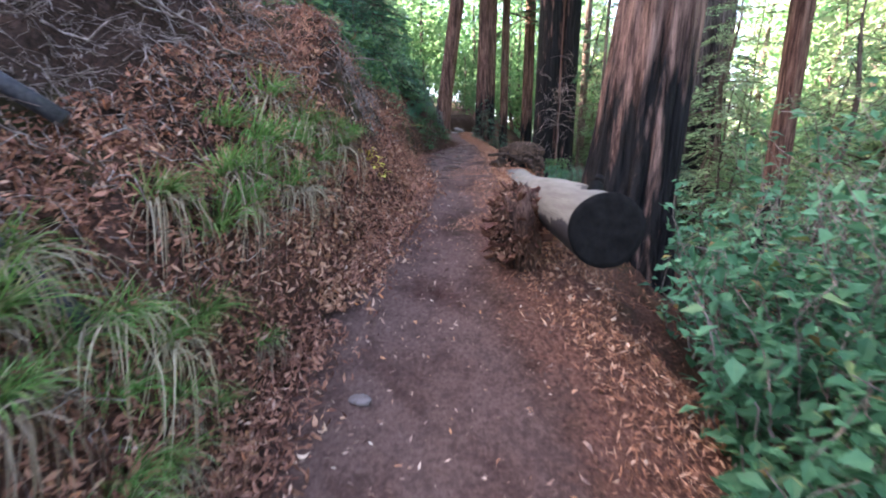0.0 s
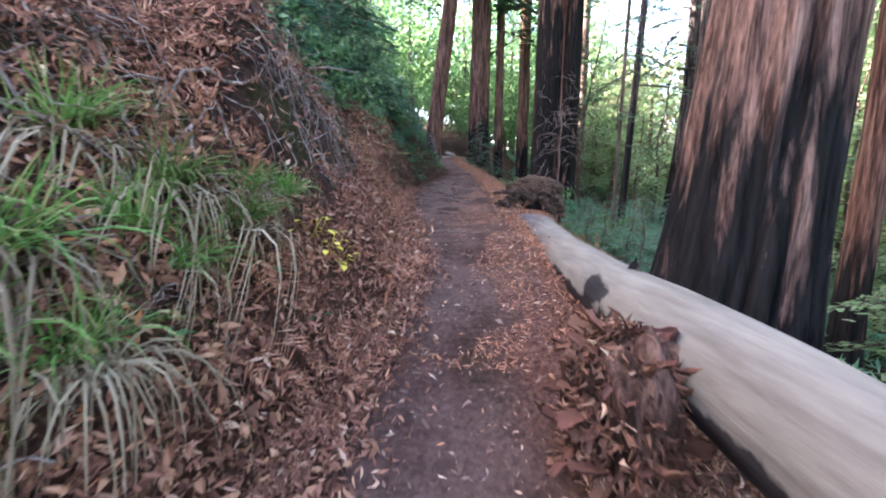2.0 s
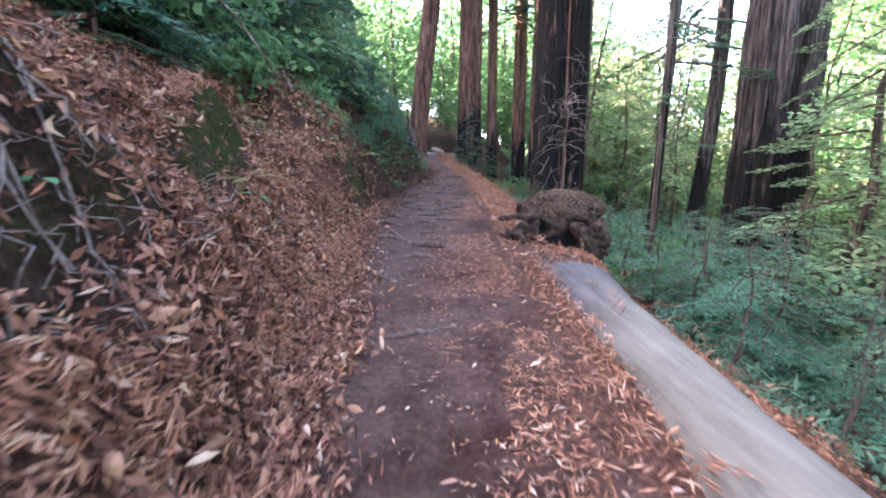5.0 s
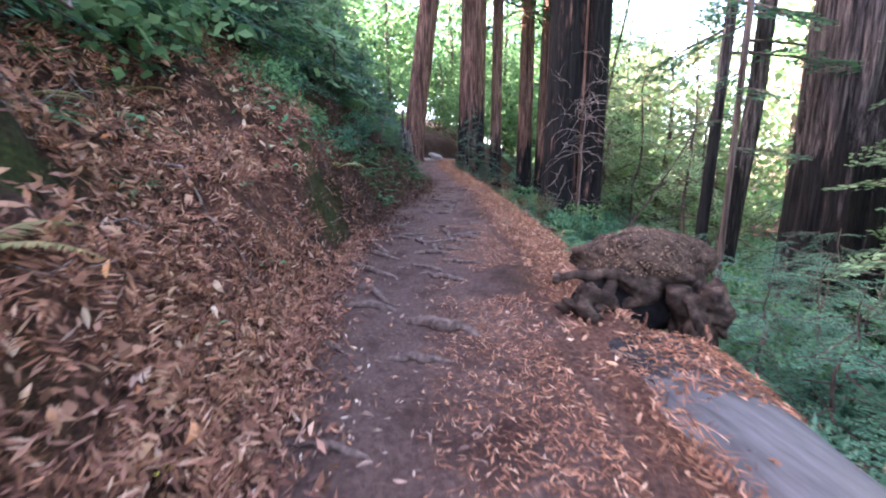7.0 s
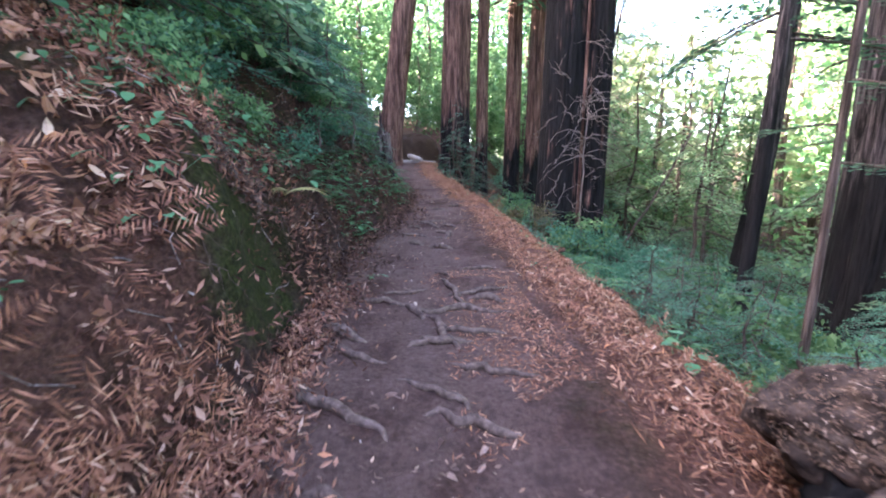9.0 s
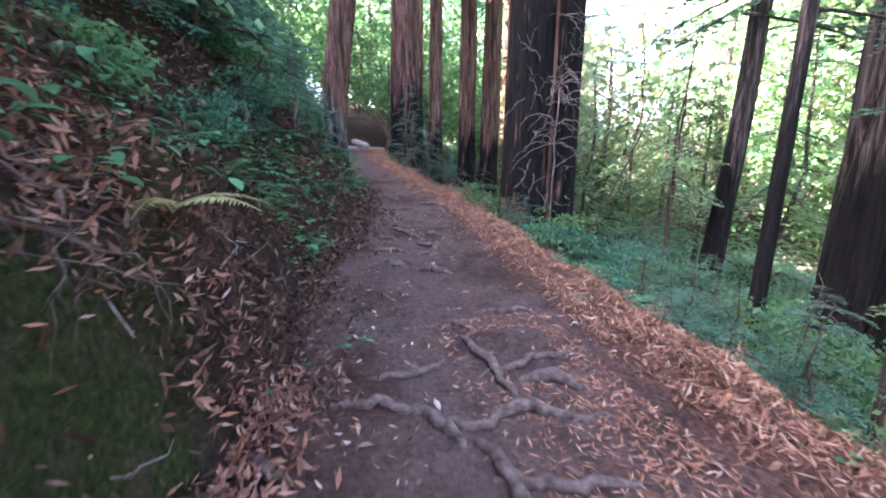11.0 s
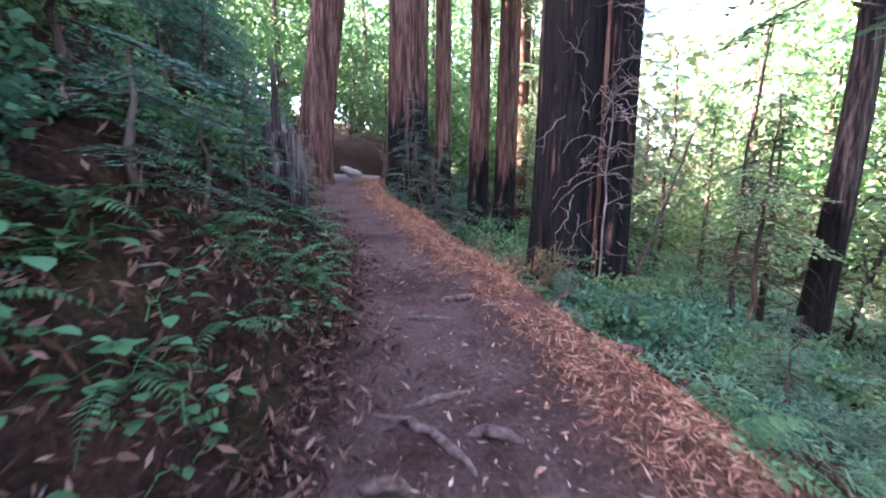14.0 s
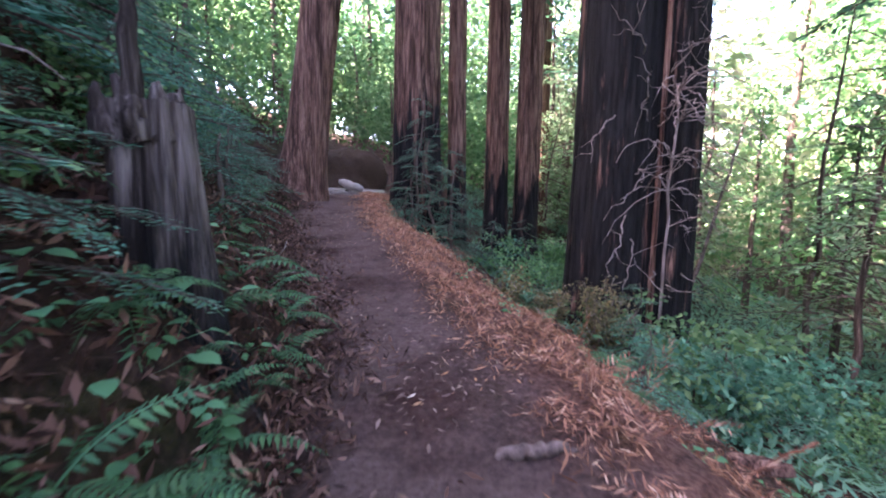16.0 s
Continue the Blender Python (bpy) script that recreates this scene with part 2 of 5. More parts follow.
def bark(name, deep, mid, high, charred=None):
    """Fibrous bark; charred: (height where the char fades, how ragged, share above)."""
    m, nt, b = material(name, .85)
    fib = grain(nt, 16, 8, (1, 1, .07), .65)
    fine = grain(nt, 60, 5, (1, 1, .045))
    col = ramp(nt, fib, [(.36, deep), (.5, mid), (.66, high)])
    col = mix(nt, sharpen(nt, fine, .55, .8), col, high)
    col = mix(nt, sharpen(nt, fine, .48, .3), col, deep)
    strand = grain(nt, 7, 6, (1, 1, .05), .7)
    col = mix(nt, sharpen(nt, strand, .6, .72), col, high)
    col = mix(nt, sharpen(nt, strand, .47, .37), col, deep)
    if charred:
        co = nt.nodes.new("ShaderNodeTexCoord").outputs["Object"]
        sep = nt.nodes.new("ShaderNodeSeparateXYZ")
        nt.links.new(co, sep.inputs[0])
        edge = grain(nt, 2.4, 8, (1.3, 1.3, .16))
        add = nt.nodes.new("ShaderNodeMath")
        add.operation = "MULTIPLY_ADD"
        add.inputs[1].default_value = -charred[1]
        nt.links.new(edge, add.inputs[0])
        nt.links.new(sep.outputs["Z"], add.inputs[2])
        fade = node(nt, "ShaderNodeMapRange")
        fade.inputs["From Min"].default_value, fade.inputs["From Max"].default_value = charred[0] - charred[1] * .5 + .25, charred[0] - charred[1] * .5 - .25
        nt.links.new(add.outputs[0], fade.inputs["Value"])
        soot = ramp(nt, fib, [(.36, (.002, .002, .002)), (.62, (.014, .0135, .0135))])
        bare = nt.nodes.new("ShaderNodeMath")
        bare.operation = "MULTIPLY"
        nt.links.new(fade.outputs["Result"], bare.inputs[0])
        nt.links.new(sharpen(nt, grain(nt, 5, 7, (1, 1, .09), .65), .68, .58), bare.inputs[1])
        col = mix(nt, bare.outputs[0], col, soot)
    nt.links.new(col, b.inputs["Base Color"])
    bump(nt, b, mix(nt, .3, mix(nt, .5, fib, strand), fine), 1.0, .07)
    return m


M_BARK = bark("redwood_bark", (.024, .012, .009), (.105, .054, .039), (.22, .135, .1))
M_BARKBIG = bark("fire_scarred_bark", (.028, .015, .011), (.125, .076, .06), (.27, .17, .13), (2.4, 5.5))
M_BARKBURNT = bark("charred_bark", (.02, .012, .01), (.13, .066, .048), (.27, .17, .13), (9.0, 8.0))
M_BARKLOW = bark("scorched_bark", (.024, .012, .009), (.105, .055, .04), (.22, .137, .102), (2.6, 7.0))
M_BARKGREY = bark("grey_bark", (.009, .008, .008), (.042, .035, .034), (.135, .113, .108), (4.2, 8.0))
M_THINBARK = bark("young_bark", (.03, .02, .016), (.085, .062, .05), (.17, .135, .115))
M_TWIG = bark("dead_twig", (.08, .06, .05), (.2, .16, .14), (.38, .33, .3))
M_DEADWOOD = bark("rotten_wood", (.022, .012, .009), (.075, .042, .03), (.17, .10, .072))
M_SNAG = bark("weathered_snag", (.018, .013, .011), (.06, .046, .04), (.19, .16, .145), (.5, 1.6))


def bleached():
    m, nt, b = material("bleached_wood", .75)
    fib = grain(nt, 14, 7, (1, .12, 1))
    fine = grain(nt, 60, 4, (1, .08, 1))
    col = ramp(nt, fib, [(.3, (.092, .087, .073)), (.7, (.168, .161, .139))])
    col = mix(nt, sharpen(nt, fine, .68, .8), col, (.12, .105, .09))
    big = sharpen(nt, grain(nt, 1.15, 5), .60, .66)
    att = nt.nodes.new("ShaderNodeAttribute")
    att.attribute_name = "burnt"
    edge = nt.nodes.new("ShaderNodeMath")
    edge.operation = "MULTIPLY_ADD"
    edge.inputs[1].default_value, edge.inputs[2].default_value = 1.9, -.95
    nt.links.new(grain(nt, 3.5, 7), edge.inputs[0])
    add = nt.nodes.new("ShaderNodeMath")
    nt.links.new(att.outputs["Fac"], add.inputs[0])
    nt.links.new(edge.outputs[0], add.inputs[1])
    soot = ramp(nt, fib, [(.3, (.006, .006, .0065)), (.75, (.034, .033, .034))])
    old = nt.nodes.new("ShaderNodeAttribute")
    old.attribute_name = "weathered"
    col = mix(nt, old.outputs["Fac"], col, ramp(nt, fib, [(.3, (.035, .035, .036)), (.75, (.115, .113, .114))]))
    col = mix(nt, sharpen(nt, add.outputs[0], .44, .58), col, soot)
    nt.links.new(col, b.inputs["Base Color"])
    bump(nt, b, mix(nt, .4, fib, fine), .5, .015)
    return m


M_LOG = bleached()


def plain(name, stops, scale, rough=.6, depth=.01, metal=0.0):
    m, nt, b = material(name, rough)
    b.inputs["Metallic"].default_value = metal
    g = grain(nt, scale, 6)
    nt.links.new(ramp(nt, g, stops), b.inputs["Base Color"])
    bump(nt, b, g, .5, depth)
    return m


M_ROT = plain("rotten_root_wood", [(.32, (.009, .006, .005)), (.52, (.04, .027, .02)), (.75, (.12, .082, .06))], 10, .9, .05)
M_CHAR = plain("charred_wood", [(.3, (.003, .003, .003)), (.7, (.010, .0095, .009))], 22, .9)
M_CAP = leafy("caught_litter", [(0, (.04, .023, .016)), (.5, (.09, .052, .037)), (.93, (.15, .088, .062)), (1, (.34, .25, .2))], 0, .85)
M_SAND = earth("pale_creek_sand", (.24, .2, .14), (.4, .35, .26), (.3, .22, .12))
M_BROWNBUSH = leafy("browning_leaf", [(0, (.05, .06, .025)), (.5, (.11, .1, .045)), (1, (.2, .14, .07))], .3)
M_STONE = plain("grey_stone", [(.3, (.075, .062, .057)), (.7, (.14, .12, .112))], 18, .8)
M_PIPE = plain("black_pipe", [(.3, (.02, .021, .026)), (.7, (.05, .052, .06))], 30, .38)
M_ROOT = plain("worn_root", [(.3, (.04, .027, .021)), (.55, (.11, .076, .062)), (.8, (.2, .147, .125))], 22, .8, .012)
M_PALEWOOD = plain("pale_dry_wood", [(.3, (.16, .14, .125)), (.7, (.28, .255, .232))], 20, .8)
M_BANKEARTH = earth("cut_bank_earth", (.025, .016, .011), (.06, .04, .028), (.04, .025, .017))


# ---- mesh helpers ----
R = np.random.default_rng(11)


def mesh_from(name, verts, faces, mat, smooth=True):
    me = bpy.data.meshes.new(name)
    me.from_pydata(np.asarray(verts, float).tolist(), [], faces.tolist() if isinstance(faces, np.ndarray) else faces)
    me.materials.append(mat)
    if smooth:
        me.polygons.foreach_set("use_smooth", [True] * len(me.polygons))
    me.update()
    return me


def part(name, me, parent, label="", m=None):
    ob = new(name, me)
    ob.parent = parent
    if m is not None:
        ob.matrix_basis = m
    return tagged(ob, label)


def thing(name, label, category, group="", kind="", me=None, m=None):
    ob = new(name, me)
    if m is not None:
        ob.matrix_basis = m
    return tagged(ob, label, category, group, kind)


def spot(x, y, sink=0.0):
    return float(height(x, y)) - sink


def slope_normal(x, y):
    e = .06
    n = np.stack([-(height(x + e, y) - height(x - e, y)) / (2 * e), -(height(x, y + e) - height(x, y - e)) / (2 * e), np.ones_like(x)], -1)
    return n / np.linalg.norm(n, axis=-1, keepdims=True)


def unit(v):
    return v / np.maximum(np.linalg.norm(v, axis=-1, keepdims=True), 1e-9)


class Shape:
    """Gathers vertices and faces of one mesh."""

    def __init__(self):
        self.v, self.f, self.n = [], [], 0

    def add(self, verts, faces):
        verts = np.asarray(verts, float).reshape(-1, 3)
        self.v.append(verts)
        self.f.extend([[i + self.n for i in f] for f in (faces.tolist() if isinstance(faces, np.ndarray) else faces)])
        self.n += len(verts)
        return self

    def mesh(self, name, mat, smooth=True):
        return mesh_from(name, np.concatenate(self.v), self.f, mat, smooth)


def tube(points, radii, seg=7, lump=0.0, seed=0, cap=True):
    """A round, tapering, uneven stem along points."""
    p = np.asarray(points, float)
    r = np.broadcast_to(np.asarray(radii, float), (len(p),))
    t = unit(np.gradient(p, axis=0))
    ref = np.where(np.abs(t[:, 2:3]) > .9, [[1.0, 0, 0]], [[0, 0, 1.0]])
    a = unit(np.cross(t, ref))
    b = np.cross(t, a)
    th = np.linspace(0, 2 * np.pi, seg, endpoint=False)
    rr = r[:, None] * np.ones(seg)
    if lump:
        rr = rr * (1 + lump * 2 * (vnoise(np.arange(len(p))[:, None] * .9 + seed, np.cos(th)[None] * 1.5 + np.sin(th)[None] * 3 + seed, 3) - .5))
    v = p[:, None] + rr[..., None] * (np.cos(th)[None, :, None] * a[:, None] + np.sin(th)[None, :, None] * b[:, None])
    n, faces = len(p), []
    for i in range(n - 1):
        for j in range(seg):
            k = (j + 1) % seg
            faces.append([i * seg + j, i * seg + k, (i + 1) * seg + k, (i + 1) * seg + j])
    if cap:
        faces += [list(range(seg))[::-1], [(n - 1) * seg + j for j in range(seg)]]
    return v.reshape(-1, 3), faces


def wander(a, b, n=8, sway=.1, seed=0, sag=0.0):
    """A crooked line from a to b."""
    g = np.random.default_rng(seed)
    a, b = np.asarray(a, float), np.asarray(b, float)
    s = np.linspace(0, 1, n)[:, None]
    off = np.cumsum(g.normal(size=(n, 3)), 0)
    off = off - off[0] - s * (off[-1] - off[0])
    p = a + (b - a) * s + sway * np.linalg.norm(b - a) / n * off * 1.2
    p[:, 2] -= sag * 4 * (s * (1 - s))[:, 0]
    return p


def blades(base, along, side, length, width, fold=.25, droop=.2, wide_at=.45):
    """Folded, drooping leaves, four triangles each."""
    base, along, side = np.asarray(base, float), unit(along), unit(side)
    up = unit(np.cross(side, along))
    L, W = np.asarray(length)[..., None], np.asarray(width)[..., None]
    mid = base + along * L * wide_at
    tip = base + along * L - up * L * droop
    l = mid + side * W * .5 + up * W * fold
    r = mid - side * W * .5 + up * W * fold
    mid = mid - up * L * droop * .15
    v = np.stack([base, l, mid, r, tip], 1)
    k = np.arange(len(base))[:, None] * 5
    f = np.concatenate([k + [0, 2, 1], k + [0, 3, 2], k + [1, 2, 4], k + [2, 3, 4]], 0)
    return v.reshape(-1, 3), f


def curled(base, along, side, length, width, g):
    """Dry leaves, arched along and cupped across, eight triangles each."""
    base, along, side = np.asarray(base, float), unit(along), unit(side)
    up = unit(np.cross(side, along))
    n = len(base)
    L, W = np.asarray(length)[:, None], np.asarray(width)[:, None]
    arch, cup, twist = g.normal(0, .3, (n, 1)), g.uniform(-.1, .5, (n, 1)), g.normal(0, .3, (n, 1))
    rows = [base]
    for q, k in ((.28, .85), (.62, 1.0)):
        c = base + along * L * q + up * L * arch * 4 * q * (1 - q)
        w = unit(side + up * twist * q) * W * .5 * k
        rows += [c + w + up * W * cup, c, c - w + up * W * cup]
    v = np.stack(rows + [base + along * L + side * L * twist * .2], 1)
    k = np.arange(n)[:, None] * 8
    f = [k + t for t in ([0, 2, 1], [0, 3, 2], [1, 2, 5], [1, 5, 4], [2, 3, 6], [2, 6, 5], [4, 5, 7], [5, 6, 7])]
    return v.reshape(-1, 3), np.concatenate(f, 0)


def needles(base, along, side, length, width):
    """Slim leaves, two triangles each."""
    along, L, W = unit(along), np.asarray(length)[:, None], np.asarray(width)[:, None]
    mid = base + along * L * .45
    v = np.stack([base, mid + unit(side) * W * .5, base + along * L, mid - unit(side) * W * .5], 1)
    k = np.arange(len(base))[:, None] * 4
    return v.reshape(-1, 3), np.concatenate([k + [0, 2, 1], k + [0, 3, 2]], 0)


def random_side(along, g):
    return unit(np.cross(along, g.normal(size=along.shape)))


# ---- the ground: one sheet, the trodden path a strip of it ----
def spaced(stops):
    out = []
    for a, b, n in stops:
        out.extend(np.linspace(a, b, n, endpoint=False))
    return np.array(out)


gx = np.concatenate([spaced([(-120, -30, 12), (-30, -8, 26), (-8, -2.6, 50), (-2.6, 2.4, 90), (2.4, 8, 44), (8, 30, 40), (30, 150, 24)]), [150.0]])
gy = np.concatenate([spaced([(-40, -4, 14), (-4, .8, 30), (.8, 21, 290), (21, 30, 60), (30, 60, 40), (60, 160, 20)]), [160.0]])
GX, GY = np.meshgrid(gx, gy)
GZ = height(GX, GY)
gv = np.stack([GX, GY, GZ], -1).reshape(-1, 3)
nx, ny = len(gx), len(gy)
I, J = np.meshgrid(np.arange(nx - 1), np.arange(ny - 1))
quad = np.stack([J * nx + I, J * nx + I + 1, (J + 1) * nx + I + 1, (J + 1) * nx + I], -1).reshape(-1, 4)
cx, cy = gv[quad, 0].mean(1), gv[quad, 1].mean(1)
rag = .22 * (vnoise(cx * 3, cy * 3, 21) - .5) + .12 * (vnoise(cx * 9, cy * 9, 22) - .5)
path_r = np.interp(cy, EDGE_Y, EDGE_R) - np.interp(cy, [-4, 3, 5, 9, 13, 17, 22, 27], [.5, .5, .45, .35, .38, .3, .15, .1])
on_path = (cx > np.interp(cy, EDGE_Y, EDGE_L) + .02 + rag * .5) & (cx < path_r + rag) & (cy > -20) & (cy < 40)
on_clear = on_path & (cy > 26.3 + rag) & (cy < 29.4 + rag)
on_path &= cy < 29.4 + rag
on_path &= ~on_clear


left_e, right_e = np.interp(gv[:, 1], EDGE_Y, EDGE_L), np.interp(gv[:, 1], EDGE_Y, EDGE_R)
berm = np.interp(gv[:, 1], [-4, 3, 5, 9, 13, 17, 22, 27], [.45, .45, .4, .32, .27, .17, .08, .05])
sway = .3 * (vnoise(gv[:, 1] * 2.2, gv[:, 0] * 1.2, 61) - .5)
worn = np.clip(np.minimum((gv[:, 0] - left_e + .06 + sway * .5) / .35, (right_e - berm + .15 + sway - gv[:, 0]) / .55) + .1, 0, 1)
near = np.exp(-np.maximum(np.maximum(left_e - gv[:, 0], gv[:, 0] - right_e), 0) / 1.5)
duff = np.clip((gv[:, 0] - right_e + berm + .3) * 1.6, 0, 1) * near * .9 + np.clip((left_e - gv[:, 0]) * 4, 0, 1) * np.exp(-np.maximum(left_e - gv[:, 0], 0) / np.interp(gv[:, 1], [7, 9], [.55, 1.3])) * .75 * np.interp(gv[:, 1], [11, 14], [1, .25])
uphill = left_e - gv[:, 0]
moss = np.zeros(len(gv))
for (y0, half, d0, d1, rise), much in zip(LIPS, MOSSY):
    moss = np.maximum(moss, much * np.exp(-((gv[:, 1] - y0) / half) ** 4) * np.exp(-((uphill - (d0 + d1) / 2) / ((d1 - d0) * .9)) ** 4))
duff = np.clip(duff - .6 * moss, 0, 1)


def strip(name, pick_mask, mat, label, category):
    q = quad[pick_mask]
    used, inv = np.unique(q, return_inverse=True)
    me = mesh_from(name, gv[used], inv.reshape(-1, 4), mat)
    for key, values in (("worn", worn), ("duff", duff), ("moss", moss)):
        me.attributes.new(key, "FLOAT", "POINT").data.foreach_set("value", values[used])
    return thing(name, label, category, kind="structure", me=me)


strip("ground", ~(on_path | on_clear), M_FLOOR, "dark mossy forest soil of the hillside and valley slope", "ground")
strip("footpath", on_path, M_FLOOR, "narrow trodden footpath of dark grey-brown earth", "path")
strip("clearing", on_clear, M_CLEARING, "pale dusty trodden earth at the bend of the footpath", "path")


# ---- leaf litter ----
def litter(name, label, x, y, mat, lo, hi, slim, lift, tilt, seed, fine=False, curl=False):
    g = np.random.default_rng(seed)
    n = len(x)
    nrm = slope_normal(x, y)
    a = unit(np.cross(nrm, g.normal(size=(n, 3))))
    a = unit(a + nrm * g.normal(0, tilt, (n, 1)))
    s = unit(np.cross(nrm, a) + nrm * g.normal(0, tilt * 1.4, (n, 1)))
    L = g.uniform(lo, hi, n)
    base = np.stack([x, y, height(x, y)], -1) + nrm * (g.uniform(.0, lift, (n, 1)) + .004) - a * L[:, None] * .5
    W = L * g.uniform(slim * .6, slim * 1.3, n)
    v, f = curled(base, a, s, L, W, g) if curl else needles(base, a, s, L, W) if fine else blades(base, a, s, L, W, g.uniform(-.3, .4), g.uniform(-.1, .3))
    return thing(name, label, "leaf litter", kind="stuff", me=mesh_from(name, v, f, mat, False))


def scatter(n, y0, y1, d0, d1, hand, seed, power=1.0):
    """Points beside the path: d metres outside its edge, hand -1 uphill, 1 downhill, 0 on it."""
    g = np.random.default_rng(seed)
    y = g.uniform(y0, y1, n)
    d = d0 + (d1 - d0) * g.uniform(0, 1, n) ** power
    l, r = np.interp(y, EDGE_Y, EDGE_L), np.interp(y, EDGE_Y, EDGE_R)
    return (l - d if hand < 0 else r + d if hand > 0 else l + (r - l) * d), y


def thin(x, y, scale, cut, seed):
    keep = vnoise(x * scale, y * scale, seed) + .35 * vnoise(x * scale * 4, y * scale * 4, seed + 1) > cut
    return x[keep], y[keep]


def feathered(n, y0, y1, inner, outer, hand, seed, lean=1.3):
    """Points along one edge of the path, dense outside it and thinning out towards its middle."""
    g = np.random.default_rng(seed)
    y = g.uniform(y0, y1, n)
    d = np.where(g.uniform(0, 1, n) < .16, -np.abs(g.normal(0, inner, n)), outer * g.uniform(0, 1, n) ** lean)
    l, r = np.interp(y, EDGE_Y, EDGE_L), np.interp(y, EDGE_Y, EDGE_R)
    return (l - d if hand < 0 else r + d), y


def off_lips(x, y, share, seed):
    """Leaves out most points on the bare undercut faces."""
    dl = np.interp(y, EDGE_Y, EDGE_L) - x
    bare = np.zeros(len(x))
    for y0, half, d0, d1, rise in LIPS:
        bare = np.maximum(bare, np.exp(-((y - y0) / half) ** 4) * np.exp(-((dl - (d0 + d1) / 2 + .03) / ((d1 - d0) * .75)) ** 4))
    keep = np.random.default_rng(seed).uniform(0, 1, len(x)) > bare * share
    return x[keep], y[keep]


x1, y1 = feathered(56000, .8, 8, .16, 1.3, -1, 31)
x2, y2 = feathered(38000, 7, 13.0, .16, 2.2, -1, 30)
x, y = off_lips(*thin(np.concatenate([x1, x2]), np.concatenate([y1, y2]), 1.6, .36, 41), .93, 61)
litter("bank_litter", "brown and rust-coloured dead leaves heaped on the bank", x, y, M_LITTER, .028, .085, .3, .09, .9, 51)
x1, y1 = feathered(9000, .8, 7.5, .14, 1.0, -1, 131)
x2, y2 = feathered(5200, 7, 11.4, .14, 1.3, -1, 132)
x, y = off_lips(*thin(np.concatenate([x1, x2]), np.concatenate([y1, y2]), 1.1, .5, 141), .95, 62)
litter("tan_oak_leaves", "large curled rust-brown and tan oak leaves on the bank", x, y, M_OAKLEAF, .05, .1, .38, .08, .8, 151, curl=True)
# upper bank litter takes the copy with shade painted in
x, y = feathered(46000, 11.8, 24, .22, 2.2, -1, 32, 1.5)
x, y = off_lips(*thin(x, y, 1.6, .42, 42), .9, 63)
litter("upper_bank_litter", "dead leaves painted darker brown for the shade of the upper bank", x, y, M_SHADELITTER, .03, .09, .26, .08, .8, 52, True)
x, y = feathered(50000, .8, 27, .13, .7, 1, 33, .85)
x, y = thin(x, y, 1.2, .34, 43)
litter("path_edge_litter", "orange-brown dead redwood needles along the path edge", x, y, M_NEEDLES, .03, .095, .12, .045, .7, 53, True)
x, y = feathered(4500, .8, 13.5, .14, .6, 1, 133, .9)
x, y = thin(x, y, 1.4, .5, 143)
litter("edge_leaves", "curled orange-brown leaves heaped along the path's falling edge", x, y, M_OAKLEAF, .03, .075, .34, .05, .8, 153, curl=True)
x, y = scatter(13000, 4.5, 13.5, -1.15, -.3, 1, 37, .6)
x, y = thin(x, y, 1.0, .46, 47)
litter("needle_carpet", "thin carpet of rust-coloured needles on the path", x, y, M_NEEDLES, .02, .07, .15, .006, .15, 57, True)
x, y = scatter(20000, 3, 26, .5, 4.5, 1, 34, 1.5)
litter("slope_litter", "brown dead needles and leaves on the falling slope", x, y, M_NEEDLES, .04, .1, .16, .04, .6, 54, True)
x, y = scatter(9000, .8, 27, .0, 1, 0, 35)
x, y = thin(x, y, 1.0, .5, 45)
litter("path_litter", "scattered tan and orange leaves trodden into the path", x, y, M_PATHLEAF, .015, .055, .28, .004, .15, 55, True)
x, y = scatter(620, .8, 18, .0, 1, 0, 36)
litter("fallen_leaves", "larger orange and tan bay leaves lying on the path", x, y, M_PATHLEAF, .045, .085, .3, .006, .2, 56, curl=True)


def dead_sprays(name, label, x, y, seed):
    """Fallen feathery sprays: a bent rib with slim dead leaflets on both sides."""
    g = np.random.default_rng(seed)
    n, m = len(x), 11
    nrm = slope_normal(x, y)
    a = unit(np.cross(nrm, g.normal(size=(n, 3))) + nrm * g.normal(0, .35, (n, 1)))
    sd = np.cross(nrm, a)
    L = g.uniform(.12, .34, n)
    base = np.stack([x, y, height(x, y)], -1) + nrm * g.uniform(.01, .09, (n, 1))
    sh = Shape()
    for j in range(m):
        q = j / m
        p = base + a * (L * q)[:, None] + nrm * (.10 * L * math.sin(q * 3))[:, None] + sd * (L * .18 * q * q)[:, None]
        for h in (-1, 1):
            al = unit(a * .6 + sd * h + nrm * g.normal(.1, .3, (n, 1)))
            sh.add(*needles(p, al, np.cross(al, nrm), L * (.42 - .3 * q) * g.uniform(.7, 1.2, n), np.full(n, .009)))
    return thing(name, label, "leaf litter", kind="stuff", me=sh.mesh(name, M_NEEDLES, False))


x1, y1 = off_lips(*scatter(1600, 4, 12.1, -.08, 1.7, -1, 38, 1.4), 1.3, 64)
x2, y2 = scatter(700, 4, 24, -.08, 1.0, 1, 39)
dead_sprays("dead_sprays", "rust-brown fallen redwood sprays on the bank and path edge", np.concatenate([x1, x2]), np.concatenate([y1, y2]), 58)


